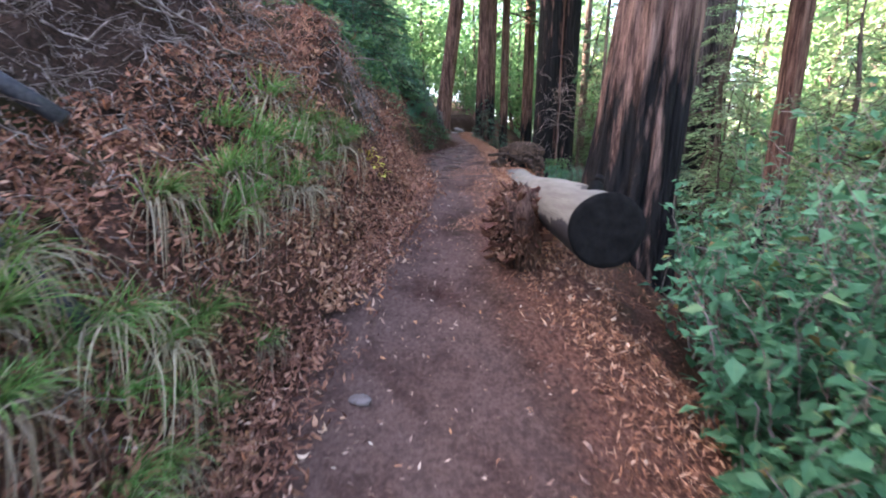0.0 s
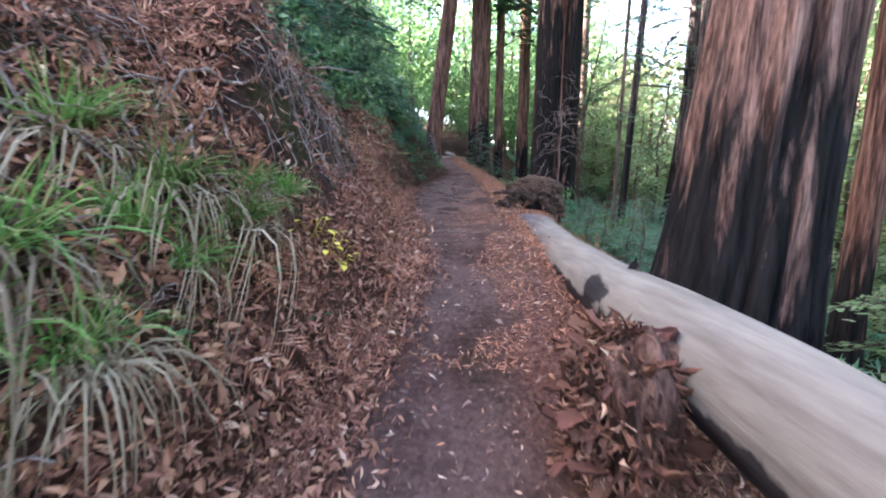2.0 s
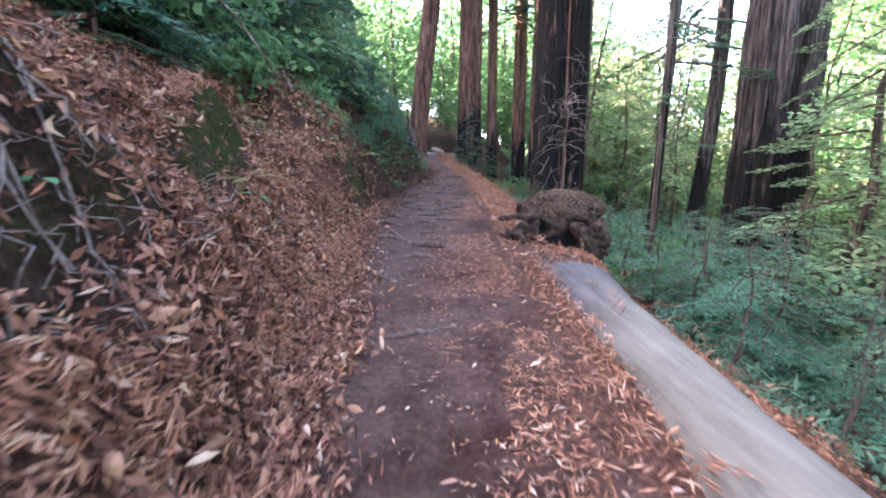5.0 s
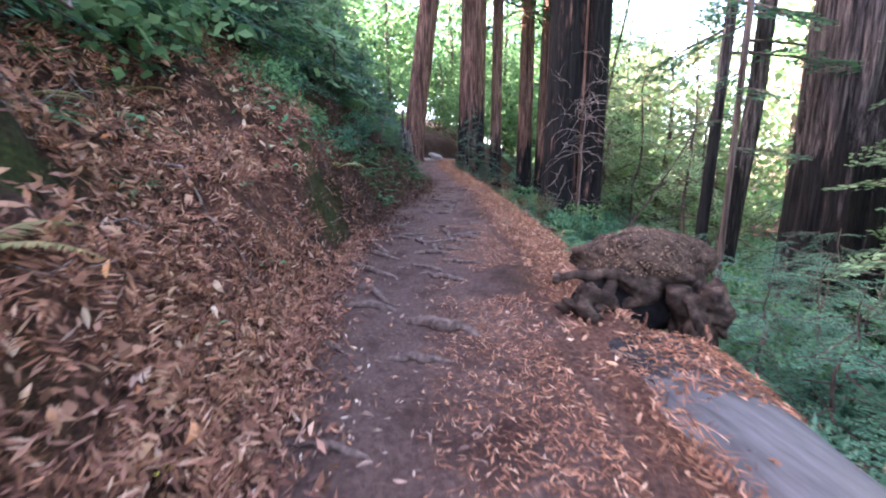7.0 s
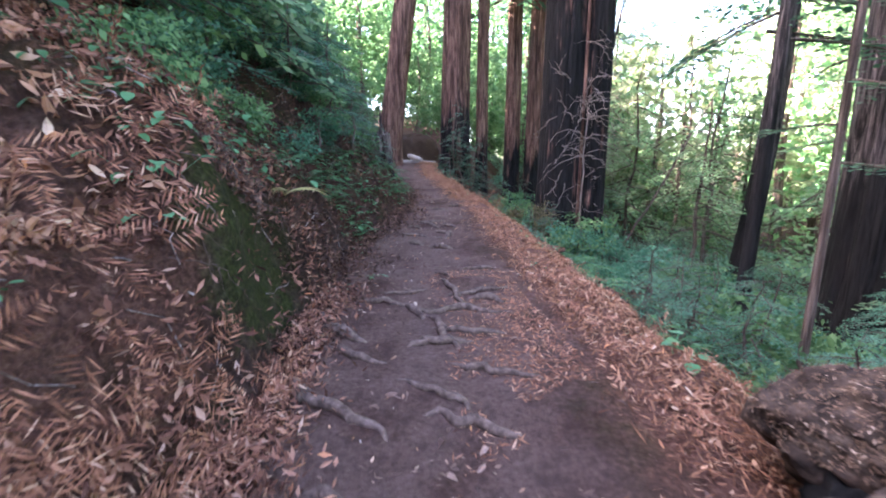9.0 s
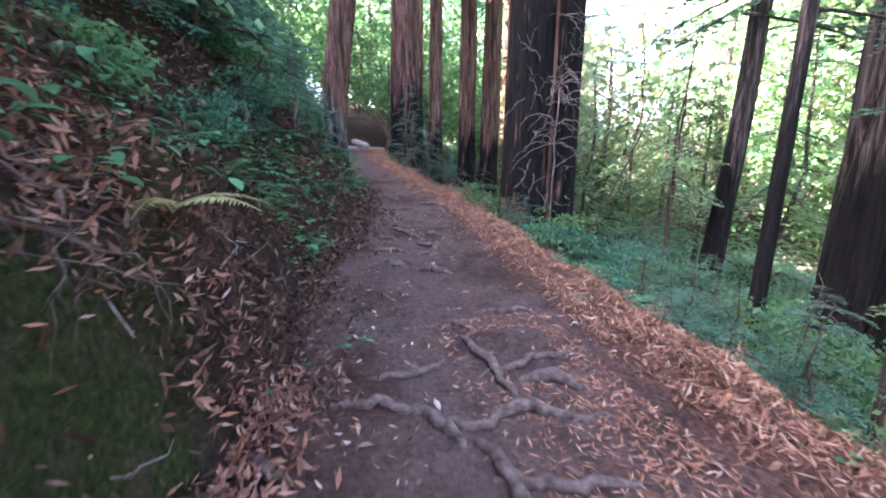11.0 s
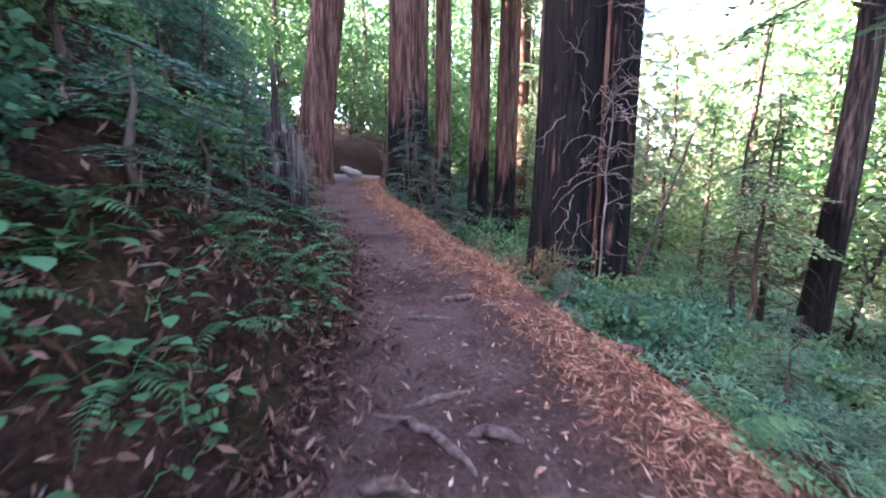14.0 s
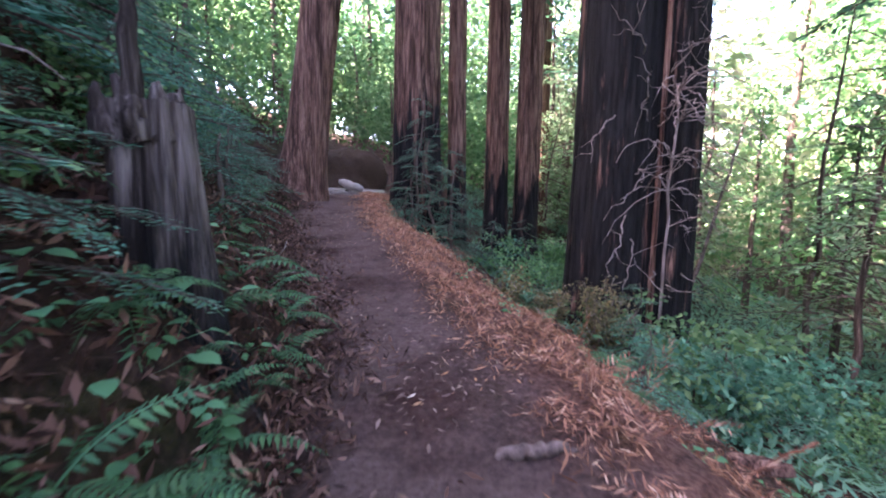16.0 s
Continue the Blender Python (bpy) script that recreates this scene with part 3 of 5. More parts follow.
# ---- trunks ----
def trunk_mesh(name, mat, r, tall, flare=.5, flare_h=.9, ribs=22, deep=.09, seg=100, rings=70, lean=(0, 0), bend=0.0, seed=0, taper=.012, lobes=.12):
    z = tall * np.linspace(0, 1, rings) ** 1.35 - .9
    th = np.linspace(0, 2 * np.pi, seg, endpoint=False)
    Z, T = np.meshgrid(z, th, indexing="ij")
    u = T / (2 * np.pi)
    tw = u + .012 * np.sin(Z * .7 + seed)
    rib = vnoise(tw * ribs, Z * .35, seed + 1, ribs)
    rib2 = vnoise(tw * ribs * 3, Z * .9, seed + 2, ribs * 3)
    big = vnoise(tw * 5, Z * .15, seed + 3, 5)
    low = np.exp(-np.maximum(Z, -.3) / flare_h)
    rad = r * (1 - taper * np.maximum(Z, 0)) * (1 + flare * low * (.6 + .8 * big) + lobes * (big - .5))
    rad = rad - r * deep * (np.abs(rib - .5) < .16) * (1 - np.abs(rib - .5) / .16) - r * deep * .5 * rib2
    ox = lean[0] * Z + bend * np.sin(np.clip(Z / tall, 0, 1) * np.pi)
    v = np.stack([rad * np.cos(T) + ox, rad * np.sin(T) + lean[1] * Z, Z], -1).reshape(-1, 3)
    i, j = np.meshgrid(np.arange(rings - 1), np.arange(seg), indexing="ij")
    k = (j + 1) % seg
    f = np.stack([i * seg + j, i * seg + k, (i + 1) * seg + k, (i + 1) * seg + j], -1).reshape(-1, 4)
    return mesh_from(name, v, f, mat)


def sprays(n, reach, g, leaf=.035, slim=.22, flat=True, gap=.012):
    """Needled twigs of a feathery conifer branch that points along +x, and its wood."""
    wood, leaves = Shape(), Shape()
    main = np.stack([np.linspace(0, reach, 9), .03 * reach * np.sin(np.linspace(0, 3, 9)), -.16 * reach * np.linspace(0, 1, 9) ** 2], -1)
    wood.add(*tube(main, np.linspace(.011, .003, 9) * (.5 + reach), 4, cap=False))
    for i in range(n):
        s = .12 + .88 * (i + .5) / n
        hand = 1 if i % 2 else -1
        a = np.array([np.interp(s * reach, main[:, 0], main[:, k]) for k in range(3)])
        ln = reach * (.5 * (1 - s) + .14) * g.uniform(.75, 1.15)
        d = unit(np.array([.75, hand * g.uniform(.6, 1.0), g.uniform(-.25, .08)]))
        m = max(4, int(ln / gap))
        q = np.linspace(.1, 1, m)
        base = a + d * (q * ln)[:, None]
        base[:, 2] -= .12 * ln * q ** 2
        side = unit(np.cross(d, [0, 0, 1.0]))
        for h2 in (-1, 1):
            al = unit(d * .55 + side * h2 + g.normal(0, .12, (m, 3)))
            leaves.add(*needles(base, al, np.cross(al, [0, 0, 1.0]) + g.normal(0, .25, (m, 3)), leaf * (1.15 - .6 * q) * g.uniform(.8, 1.2, m), np.full(m, leaf * slim)))
        wood.add(*tube([a, a + d * ln * .5, base[-1]], [.004, .003, .0015], 3, cap=False))
    return wood, leaves


def branch_mesh(name, mat, n, reach, seed, leaf=.035, gap=.014, slim=.22):
    wood, leaves = sprays(n, reach, np.random.default_rng(seed), leaf, slim, gap=gap)
    nw = len(wood.f)
    me_v = np.concatenate(wood.v + leaves.v)
    faces = wood.f + [[i + wood.n for i in f] for f in leaves.f]
    me = mesh_from(name, me_v, faces, M_THINBARK, False)
    me.materials.append(mat)
    me.polygons.foreach_set("material_index", [0] * nw + [1] * (len(faces) - nw))
    return me


SPRAY_NEAR = [branch_mesh("feathery_branch", M_REDWOODLEAF, 13, 1.0, 60 + i, .085, .05, .34) for i in range(3)]
SPRAY_FAR = [branch_mesh("needled_branch", M_CANOPYDARK, 10, 1.0, 70 + i, .14, .11, .36) for i in range(3)]
SPRAY_PALE = [branch_mesh("bright_branch", M_PALELEAF, 10, 1.0, 80 + i, .14, .11, .38) for i in range(3)]


def dress(tree, h0, h1, count, reach, meshes, seed, x=0.0, y=0.0, droop=12, lean=(0, 0), top=.35):
    """Branches of a tree from height h0 to h1."""
    g = np.random.default_rng(seed)
    for i in range(count):
        s = (i + g.uniform(0, 1)) / count
        z = h0 + (h1 - h0) * s
        k = reach * (1 - (1 - top) * s) * g.uniform(.7, 1.2)
        part("branch", meshes[i % len(meshes)], tree, m=pose(x + lean[0] * z, y + lean[1] * z, z, 0, g.uniform(-5, 2 * droop), i * 137.5 + g.uniform(-25, 25)) @ Matrix.Diagonal((k, k, k, 1)))


def redwood(x, y, r, tall, mat, label, seed, crown=None, sink=.15, **kw):
    t = thing("redwood_tree", label, "tree", "redwood trees beside the path", m=pose(x, y, spot(x, y, sink)))
    part("trunk", trunk_mesh("trunk", mat, r, tall, seed=seed, **kw), t)
    if crown:
        dress(t, crown[0], tall - 1, crown[1], crown[2], SPRAY_FAR, seed, lean=kw.get("lean", (0, 0)))
    return t


redwood(2.4, 5.68, .53, 17, M_BARKBIG, "massive redwood with shaggy bark and fire-blackened base beside fallen log", 3, (10, 24, 4.0), flare=.5, flare_h=1.0, ribs=26, deep=.15, seg=280, rings=130, sink=.3, lean=(.08, 0))
big_burnt = redwood(5.42, 22.4, .8, 20, M_BARKBURNT, "huge charred black redwood with a red seam down its trunk", 5, (11, 24, 4.5), flare=.3, flare_h=1.2, ribs=18, deep=.07, seg=180, rings=110, lobes=.22)
redwood(2.4, 25.6, .56, 19, M_BARKLOW, "straight red-brown redwood with scorched streak and sprouts at its foot", 7, (9, 22, 3.8), flare=.35, ribs=20, deep=.1, lean=(.012, 0))
redwood(3.62, 26.3, .25, 17, M_BARKLOW, "slender dark redwood trunk with scorched foot", 8, (8, 16, 2.6), flare=.35, ribs=14, seg=60, rings=60)
redwood(5.25, 27.6, .36, 18, M_BARKLOW, "red-brown redwood with fibrous peeling bark", 9, (8, 18, 3.0), flare=.3, ribs=16, seg=80, rings=70)
redwood(6.05, 27.3, .38, 18, M_BARKLOW, "red-brown redwood scorched black near the ground", 10, (9, 18, 3.0), flare=.35, ribs=16, seg=80, rings=70, lean=(.01, 0))
redwood(-.12, 25.1, .42, 17, M_BARK, "leaning red redwood with deeply furrowed bark at the path edge", 12, (8, 18, 3.0), flare=.55, flare_h=.7, ribs=18, deep=.13, lean=(.13, 0), seg=120)
redwood(9.0, 15.75, .95, 21, M_BARKGREY, "broad grey-barked redwood standing on the valley slope", 13, (12, 22, 4.5), flare=.3, ribs=22, deep=.1, seg=150)
redwood(6.75, 8.7, .22, 17, M_BARKLOW, "redwood trunk behind the bushes on the slope", 14, (8, 16, 3.2), flare=.4, ribs=16, seg=80)
redwood(9.9, 20.1, .27, 16, M_BARKGREY, "bent grey-brown trunk leaning over the valley slope", 15, (7, 16, 3.0), flare=.4, ribs=14, seg=70, lean=(.0, 0), bend=.6, deep=.09)
redwood(5.95, 15.65, .11, 13, M_BARKGREY, "thin dark young trunk standing on the valley slope", 19, (5, 14, 1.8), flare=.35, ribs=9, seg=40, rings=60, lean=(.05, .02), deep=.08)
redwood(4.75, 13.4, .05, 9, M_THINBARK, "slim grey pole of a young tree on the slope", 20, (3, 14, 1.2), flare=.3, ribs=7, seg=20, rings=40, lean=(.01, 0))
redwood(9.0, 28.5, .25, 16, M_THINBARK, "slim straight trunk in the valley wood", 17, (4, 18, 2.6), flare=.3, ribs=10, seg=40, rings=50)
redwood(8.2, 30.5, .3, 17, M_BARK, "slim reddish trunk in the valley wood", 18, (6, 16, 2.6), flare=.3, ribs=10, seg=40, rings=50)

# ---- the fallen log with its charred cut end ----
log_pts = np.array([(.98, 2.5, 1.08), (1.02, 3.3, 1.09), (1.08, 4.2, 1.09), (1.12, 5.0, 1.08), (1.2, 6.0, 1.08), (1.32, 7.0, 1.08), (1.43, 8.0, 1.07), (1.53, 8.8, 1.06), (1.6, 9.4, 1.04), (1.66, 9.9, 1.02)])


def log_mesh():
    n, seg = 110, 48
    s = np.linspace(0, 1, n)
    q = np.linspace(0, 1, len(log_pts))
    p = np.stack([np.interp(s, q, log_pts[:, k]) for k in range(3)], -1)
    r = np.interp(s, [0, .12, .3, .5, .64, .78, .9, 1], [.225, .235, .228, .208, .25, .37, .46, .48])
    th = np.linspace(0, 2 * np.pi, seg, endpoint=False)
    S, T = np.meshgrid(s, th, indexing="ij")
    lump = 1 + .10 * (vnoise(np.cos(T) * 1.3 + S * 7, np.sin(T) * 1.3 + S * 5, 77) - .5) + .03 * (vnoise(T / np.pi * 12, S * 30, 78, 24) - .5)
    rr = r[:, None] * lump
    v = np.stack([p[:, None, 0] + rr * np.cos(T) * (1 + 1.3 * np.clip(S - .76, 0, 1)) - .35 * np.clip(S - .72, 0, 1), p[:, None, 1] + 0 * T, p[:, None, 2] + rr * np.sin(T) * (1 - 2.0 * np.clip(S - .62, 0, .22))], -1)
    faces = []
    for i in range(n - 1):
        for j in range(seg):
            k = (j + 1) % seg
            faces.append([i * seg + j, (i + 1) * seg + j, (i + 1) * seg + k, i * seg + k])
    me = mesh_from("log_body", v.reshape(-1, 3), faces, M_LOG)
    # underside and lower left go as black as the burn spots below
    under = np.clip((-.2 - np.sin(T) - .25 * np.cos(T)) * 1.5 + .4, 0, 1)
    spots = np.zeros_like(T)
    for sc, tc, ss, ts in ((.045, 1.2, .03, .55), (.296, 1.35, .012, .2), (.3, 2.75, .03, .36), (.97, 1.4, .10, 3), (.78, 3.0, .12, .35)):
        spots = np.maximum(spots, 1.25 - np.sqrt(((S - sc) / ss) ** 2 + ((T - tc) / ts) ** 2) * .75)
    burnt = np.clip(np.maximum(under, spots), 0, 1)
    me.attributes.new("burnt", "FLOAT", "POINT").data.foreach_set("value", burnt.reshape(-1))
    # greyer towards the far end, a step greyer on the left half
    aged = np.clip((S - .58) / .15 + .25 * (np.cos(T) < 0) - .1, 0, 1)
    me.attributes.new("weathered", "FLOAT", "POINT").data.foreach_set("value", aged.reshape(-1))
    return me


fallen = thing("fallen_log", "bleached grey fallen log, black beneath, lying along the path edge", "log")
part("log_body", log_mesh(), fallen, "bare bleached wood with black burn patches and black underside")
th = np.linspace(0, 2 * np.pi, 48, endpoint=False)
cut = Shape()
rings_r = [.232, .23, .19, .13, .06]
cv = [(.98 + r * np.cos(t) * (1 + .03 * np.sin(3 * t)), 2.5 - (.0 if i == 0 else .012 + .006 * np.sin(5 * t + i)), 1.08 + r * np.sin(t)) for i, r in enumerate(rings_r) for t in th]
cf = [[i * 48 + j, i * 48 + (j + 1) % 48, (i + 1) * 48 + (j + 1) % 48, (i + 1) * 48 + j] for i in range(4) for j in range(48)] + [[4 * 48 + j for j in range(48)]]
part("cut_end", cut.add(cv, cf).mesh("cut_end", M_CHAR), fallen, "smooth black charred saw cut")
for k, (bx, by, bz, rr) in enumerate(((.98, 2.78, 1.33, .045), (1.11, 4.72, 1.29, .028))):
    part("knot", Shape().add(*tube(wander((bx, by, bz - .05), (bx + .05, by + .03, bz + .07), 5, .1, k), [rr * 1.3, rr * 1.1, rr, rr * .8, rr * .4], 9, .3, k)).mesh("knot", M_CHAR), fallen, "charred branch stub")


def swell(d, seed, rough):
    """Radius of a rough mass along the directions d."""
    a = vnoise(d[..., 0] * 1.6 + 9 + d[..., 2] * 1.1, d[..., 1] * 1.6 + 4 + d[..., 2], seed)
    b = vnoise(d[..., 0] * 5 + 9 + d[..., 2] * 3, d[..., 1] * 5 + 4 - d[..., 2] * 3, seed + 1)
    c = vnoise(d[..., 0] * 14 + 9 + d[..., 2] * 9, d[..., 1] * 14 + 4 - d[..., 2] * 8, seed + 2)
    return 1 + rough * (a - .5) * 1.2 + rough * .6 * (b - .5) + rough * .3 * (c - .5)


def lumpy(center, size, seed, mat, name, rough=.5, seg=56, rings=36):
    """A rough rounded mass."""
    u, v = np.meshgrid(np.linspace(0, 2 * np.pi, seg, endpoint=False), np.linspace(.02, np.pi - .02, rings))
    d = np.stack([np.cos(u) * np.sin(v), np.sin(u) * np.sin(v), np.cos(v)], -1)
    vv = d * swell(d, seed, rough)[..., None] * np.asarray(size) + np.asarray(center)
    i, j = np.meshgrid(np.arange(rings - 1), np.arange(seg), indexing="ij")
    k = (j + 1) % seg
    f = np.stack([i * seg + j, (i + 1) * seg + j, (i + 1) * seg + k, i * seg + k], -1).reshape(-1, 4)
    return Shape().add(vv.reshape(-1, 3), f).mesh(name, mat)


# the root mass at the far end of the log
rootball = thing("root_burl", "gnarled dark root mass capped with brown litter at the log's end", "stump", m=pose(1.8, 10.38, 1.46) @ Matrix.Diagonal((.93, .82, .8, 1)))
part("burl", lumpy((.08, .12, .17), (.52, .42, .34), 5, M_ROT, "burl", .34, 90, 60), rootball)
part("lobe", lumpy((-.5, -.2, -.16), (.17, .2, .17), 8, M_ROT, "lobe", 1.2), rootball)
part("lobe", lumpy((.42, -.22, -.14), (.17, .17, .34), 9, M_ROT, "lobe", 1.1), rootball)
# solid black lump stands for the shade between the roots
part("hollow", lumpy((-.1, .0, -.18), (.42, .2, .34), 11, M_CHAR, "hollow", .3), rootball, "solid black mass painted as the shade under the roots")
for k, (a, b, r0) in enumerate((((-.1, -.2, .2), (-.78, -.3, .16), .06), ((-.3, -.15, .2), (-.62, -.36, -.32), .06), ((.2, -.3, .1), (.25, -.5, -.45), .09), ((0, -.2, .0), (-.55, .1, -.35), .07), ((.35, -.1, .1), (.62, -.3, -.4), .06))):
    part("root", Shape().add(*tube(wander(a, b, 9, .35, 20 + k), np.linspace(r0, r0 * .5, 9), 9, .3, k)).mesh("root", M_ROT), rootball, "thick twisted root")
g = np.random.default_rng(5)
n = 5200
u, v = g.uniform(0, 2 * np.pi, n), 1.5 * g.uniform(.0, 1, n) ** .6
d = np.stack([np.cos(u) * np.sin(v), np.sin(u) * np.sin(v), np.cos(v)], -1)
al = unit(np.cross(d, g.normal(size=(n, 3))))
capv, capf = blades(np.array((.08, .12, .17)) + d * np.array((.52, .42, .34)) * swell(d, 5, .34)[:, None] * g.uniform(1.0, 1.035, (n, 1)), al, unit(np.cross(d, al)), g.uniform(.012, .032, n), g.uniform(.005, .012, n))
part("litter_cap", mesh_from("litter_cap", capv, capf, M_CAP, False), rootball, "brown needles caught on top")
# needles lying on the buried end of the log
n = 900
s = g.uniform(.8, .99, n)
q = np.linspace(0, 1, len(log_pts))
th1 = g.uniform(.5, 2.5, n)
rr = np.interp(s, [.78, .9, 1], [.37, .46, .48])
bp = np.stack([np.interp(s, q, log_pts[:, 0]) + rr * 1.0 * np.cos(th1), np.interp(s, q, log_pts[:, 1]), np.interp(s, q, log_pts[:, 2]) + rr * .58 * np.sin(th1) + .012], -1)
al = unit(g.normal(size=(n, 3)) * [1, 1, .15])
lv, lf = blades(bp, al, unit(np.cross(al, [0, 0, 1.0])), g.uniform(.04, .1, n), g.uniform(.008, .02, n))
thing("log_litter", "orange-brown needles lying on the buried end of the log", "leaf litter", kind="stuff", me=mesh_from("log_litter", lv, lf, M_NEEDLES, False))

# the clump of shredded bark leaning on the log
clump = thing("bark_clump", "shaggy red-brown clump of rotting bark beside the log", "bark", m=pose(.66, 3.78, spot(.66, 3.78)))
part("core", lumpy((.0, .02, .34), (.21, .26, .40), 15, M_DEADWOOD, "core", .55), clump)
g = np.random.default_rng(8)
sh = Shape()
n = 1100
u, v = g.uniform(0, 2 * np.pi, n), np.arccos(g.uniform(-.75, 1, n))
d = np.stack([np.cos(u) * np.sin(v), np.sin(u) * np.sin(v), np.cos(v)], -1)
al = unit(np.stack([d[:, 0] * .9, d[:, 1] * .9, -.7 + d[:, 2] * .5], -1) + g.normal(0, .6, (n, 3)))
sh.add(*blades(np.array((0, .02, .36)) + d * np.array((.20, .25, .38)), al, random_side(al, g), g.uniform(.03, .08, n), g.uniform(.012, .034, n), .6, .5))
M_SHRED = leafy("bark_shreds", [(0, (.03, .013, .009)), (.5, (.09, .04, .028)), (.9, (.18, .09, .063)), (1, (.36, .25, .19))], 0, .8)
part("shredded_bark", sh.mesh("shredded_bark", M_SHRED, False), clump)


def curl_mesh(length, width, turn, seed):
    """A curled plate of bark with a ragged end and real thickness."""
    g = np.random.default_rng(seed)
    nu, nv = 7, 6
    v = []
    for skin in (0, 1):
        for i in range(nu):
            q = i / (nu - 1)
            for j in range(nv):
                w = (j / (nv - 1) - .5) * turn
                r = width / turn * (1 - .10 * skin) * (1 + .25 * q * math.sin(seed))
                v.append((r * math.sin(w), length * (q + (.12 * g.uniform(-1, 1) if i in (0, nu - 1) else 0)), r * (1 - math.cos(w)) + .35 * length * q * q + .006 * g.normal()))
    k = nu * nv
    f = []
    for i in range(nu - 1):
        for j in range(nv - 1):
            a = i * nv + j
            f += [[a, a + 1, a + nv + 1, a + nv], [k + a, k + a + nv, k + a + nv + 1, k + a + 1]]
        f += [[i * nv, (i + 1) * nv, k + (i + 1) * nv, k + i * nv], [i * nv + nv - 1, k + i * nv + nv - 1, k + (i + 1) * nv + nv - 1, (i + 1) * nv + nv - 1]]
    for j in range(nv - 1):
        f += [[j, k + j, k + j + 1, j + 1], [(nu - 1) * nv + j, (nu - 1) * nv + j + 1, k + (nu - 1) * nv + j + 1, k + (nu - 1) * nv + j]]
    return mesh_from("bark_plate", v, f, M_SHRED)


CURL = [curl_mesh(.12 + .03 * (i % 3), .07 + .02 * (i % 2), 1.6 + .5 * i, 20 + i) for i in range(5)]
for k in range(80):
    u, w = g.uniform(0, 2 * np.pi), math.acos(g.uniform(-.7, 1))
    d = np.array((math.cos(u) * math.sin(w), math.sin(u) * math.sin(w), math.cos(w)))
    p = np.array((0, .02, .35)) + d * np.array((.19, .23, .36))
    part("bark_plate", CURL[k % 5], clump, m=pose(*p, g.uniform(-70, 20), g.uniform(-40, 40), math.degrees(u) - 90 + g.uniform(-50, 50)) @ Matrix.Diagonal((k2 := g.uniform(.55, 1.1), k2, k2, 1)))

# ---- small plants ----
def frond_mesh(name, mat, reach, pairs, seed, arch=.5, pinna=.2, slim=.3):
    g = np.random.default_rng(seed)
    s = np.linspace(0, 1, 12)
    rib = np.stack([reach * s, 0 * s, reach * arch * (s * 1.3 - s ** 2 * 1.5)], -1)
    sh = Shape().add(*tube(rib, np.linspace(.006, .002, 12), 3, cap=False))
    q = np.linspace(.14, .99, pairs)
    base = np.stack([np.interp(q, s, rib[:, k]) for k in range(3)], -1)
    t = unit(np.stack([np.interp(q, s, np.gradient(rib[:, k])) for k in range(3)], -1))
    for h in (-1, 1):
        al = unit(t * .35 + np.array([0, h, -.12]) + g.normal(0, .06, (pairs, 3)))
        ln = pinna * reach * np.sin(np.clip(q * 1.02, 0, 1) * np.pi) ** .6 * (1.25 - .75 * q)
        sh.add(*blades(base, al, unit(np.cross(al, [0, 0, 1.0])), ln, np.minimum(ln * slim, reach / pairs * 1.0), .1, .15, .3))
    return sh.mesh(name, mat, False)


def leaf_mesh(name, mat, stalk, size, slim, rise=.6, droop=.3):
    """One stalked oval leaf that leans out along +x."""
    w = size * slim / 2
    c, e = stalk * .75, stalk * rise
    v = [(0, -.0025, 0), (0, .0025, 0), (c, -.002, e), (c, .002, e)]
    for q, k in ((.2, .75), (.45, 1.0), (.75, .7)):
        z = e + size * (.18 * q - droop * q * q)
        v += [(c + size * q, -w * k, z + w * .12), (c + size * q, 0, z), (c + size * q, w * k, z + w * .12)]
    v.append((c + size, 0, e + size * (.18 - droop)))
    f = [[0, 2, 3, 1], [2, 4, 5], [2, 5, 3], [3, 5, 6], [4, 7, 8, 5], [5, 8, 9, 6], [7, 10, 11, 8], [8, 11, 12, 9], [10, 13, 11], [11, 13, 12]]
    return mesh_from(name, v, f, mat)


def tuft_mesh(name, mat, blades_n, reach, seed, fall=.5, wide=.006):
    """Grass that leans out along +x, downhill, and hangs over."""
    g = np.random.default_rng(seed)
    sh = Shape()
    s = np.linspace(0, 1, 6)
    for i in range(blades_n):
        u, L = g.normal(0, 1.0), reach * g.uniform(.45, 1.2)
        out = g.uniform(.35, 1.0)
        r = L * out * (1 - (1 - s) ** 1.7) * .75
        zz = L * ((1.1 - .6 * out) * s - fall * (.5 + out) * s ** 2.2)
        c = np.stack([r * np.cos(u), r * np.sin(u), zz], -1) + g.normal(0, .04, 3) * [1, 1.6, 0]
        w = np.array([-np.sin(u), np.cos(u), g.normal(0, .4)]) * wide * .5
        k = (1 - s ** 2)[:, None]
        v = np.concatenate([c + w * k, c - w * k])
        sh.add(v, [[j, j + 1, j + 7, j + 6] for j in range(5)])
    return sh.mesh(name, mat, False)


FROND = [frond_mesh("frond", M_FERN, .55, 15, 90 + i, .45 + .12 * i) for i in range(3)]
HERB = [leaf_mesh("leaf", M_HERB, .05 + .022 * i, .05 + .006 * i, .85, .9 - .15 * i) for i in range(4)]
BROAD = [leaf_mesh("leaf", M_HERB, .08 + .05 * i, .11, .55, 1.1 - .1 * i, .35) for i in range(3)]
YHERB = [leaf_mesh("leaf", M_YELLOW, .05 + .05 * i, .055, .7, 1.1 - .2 * i) for i in range(3)]
FROND_Y = frond_mesh("frond", M_PALEFERN, .42, 22, 95, .4)


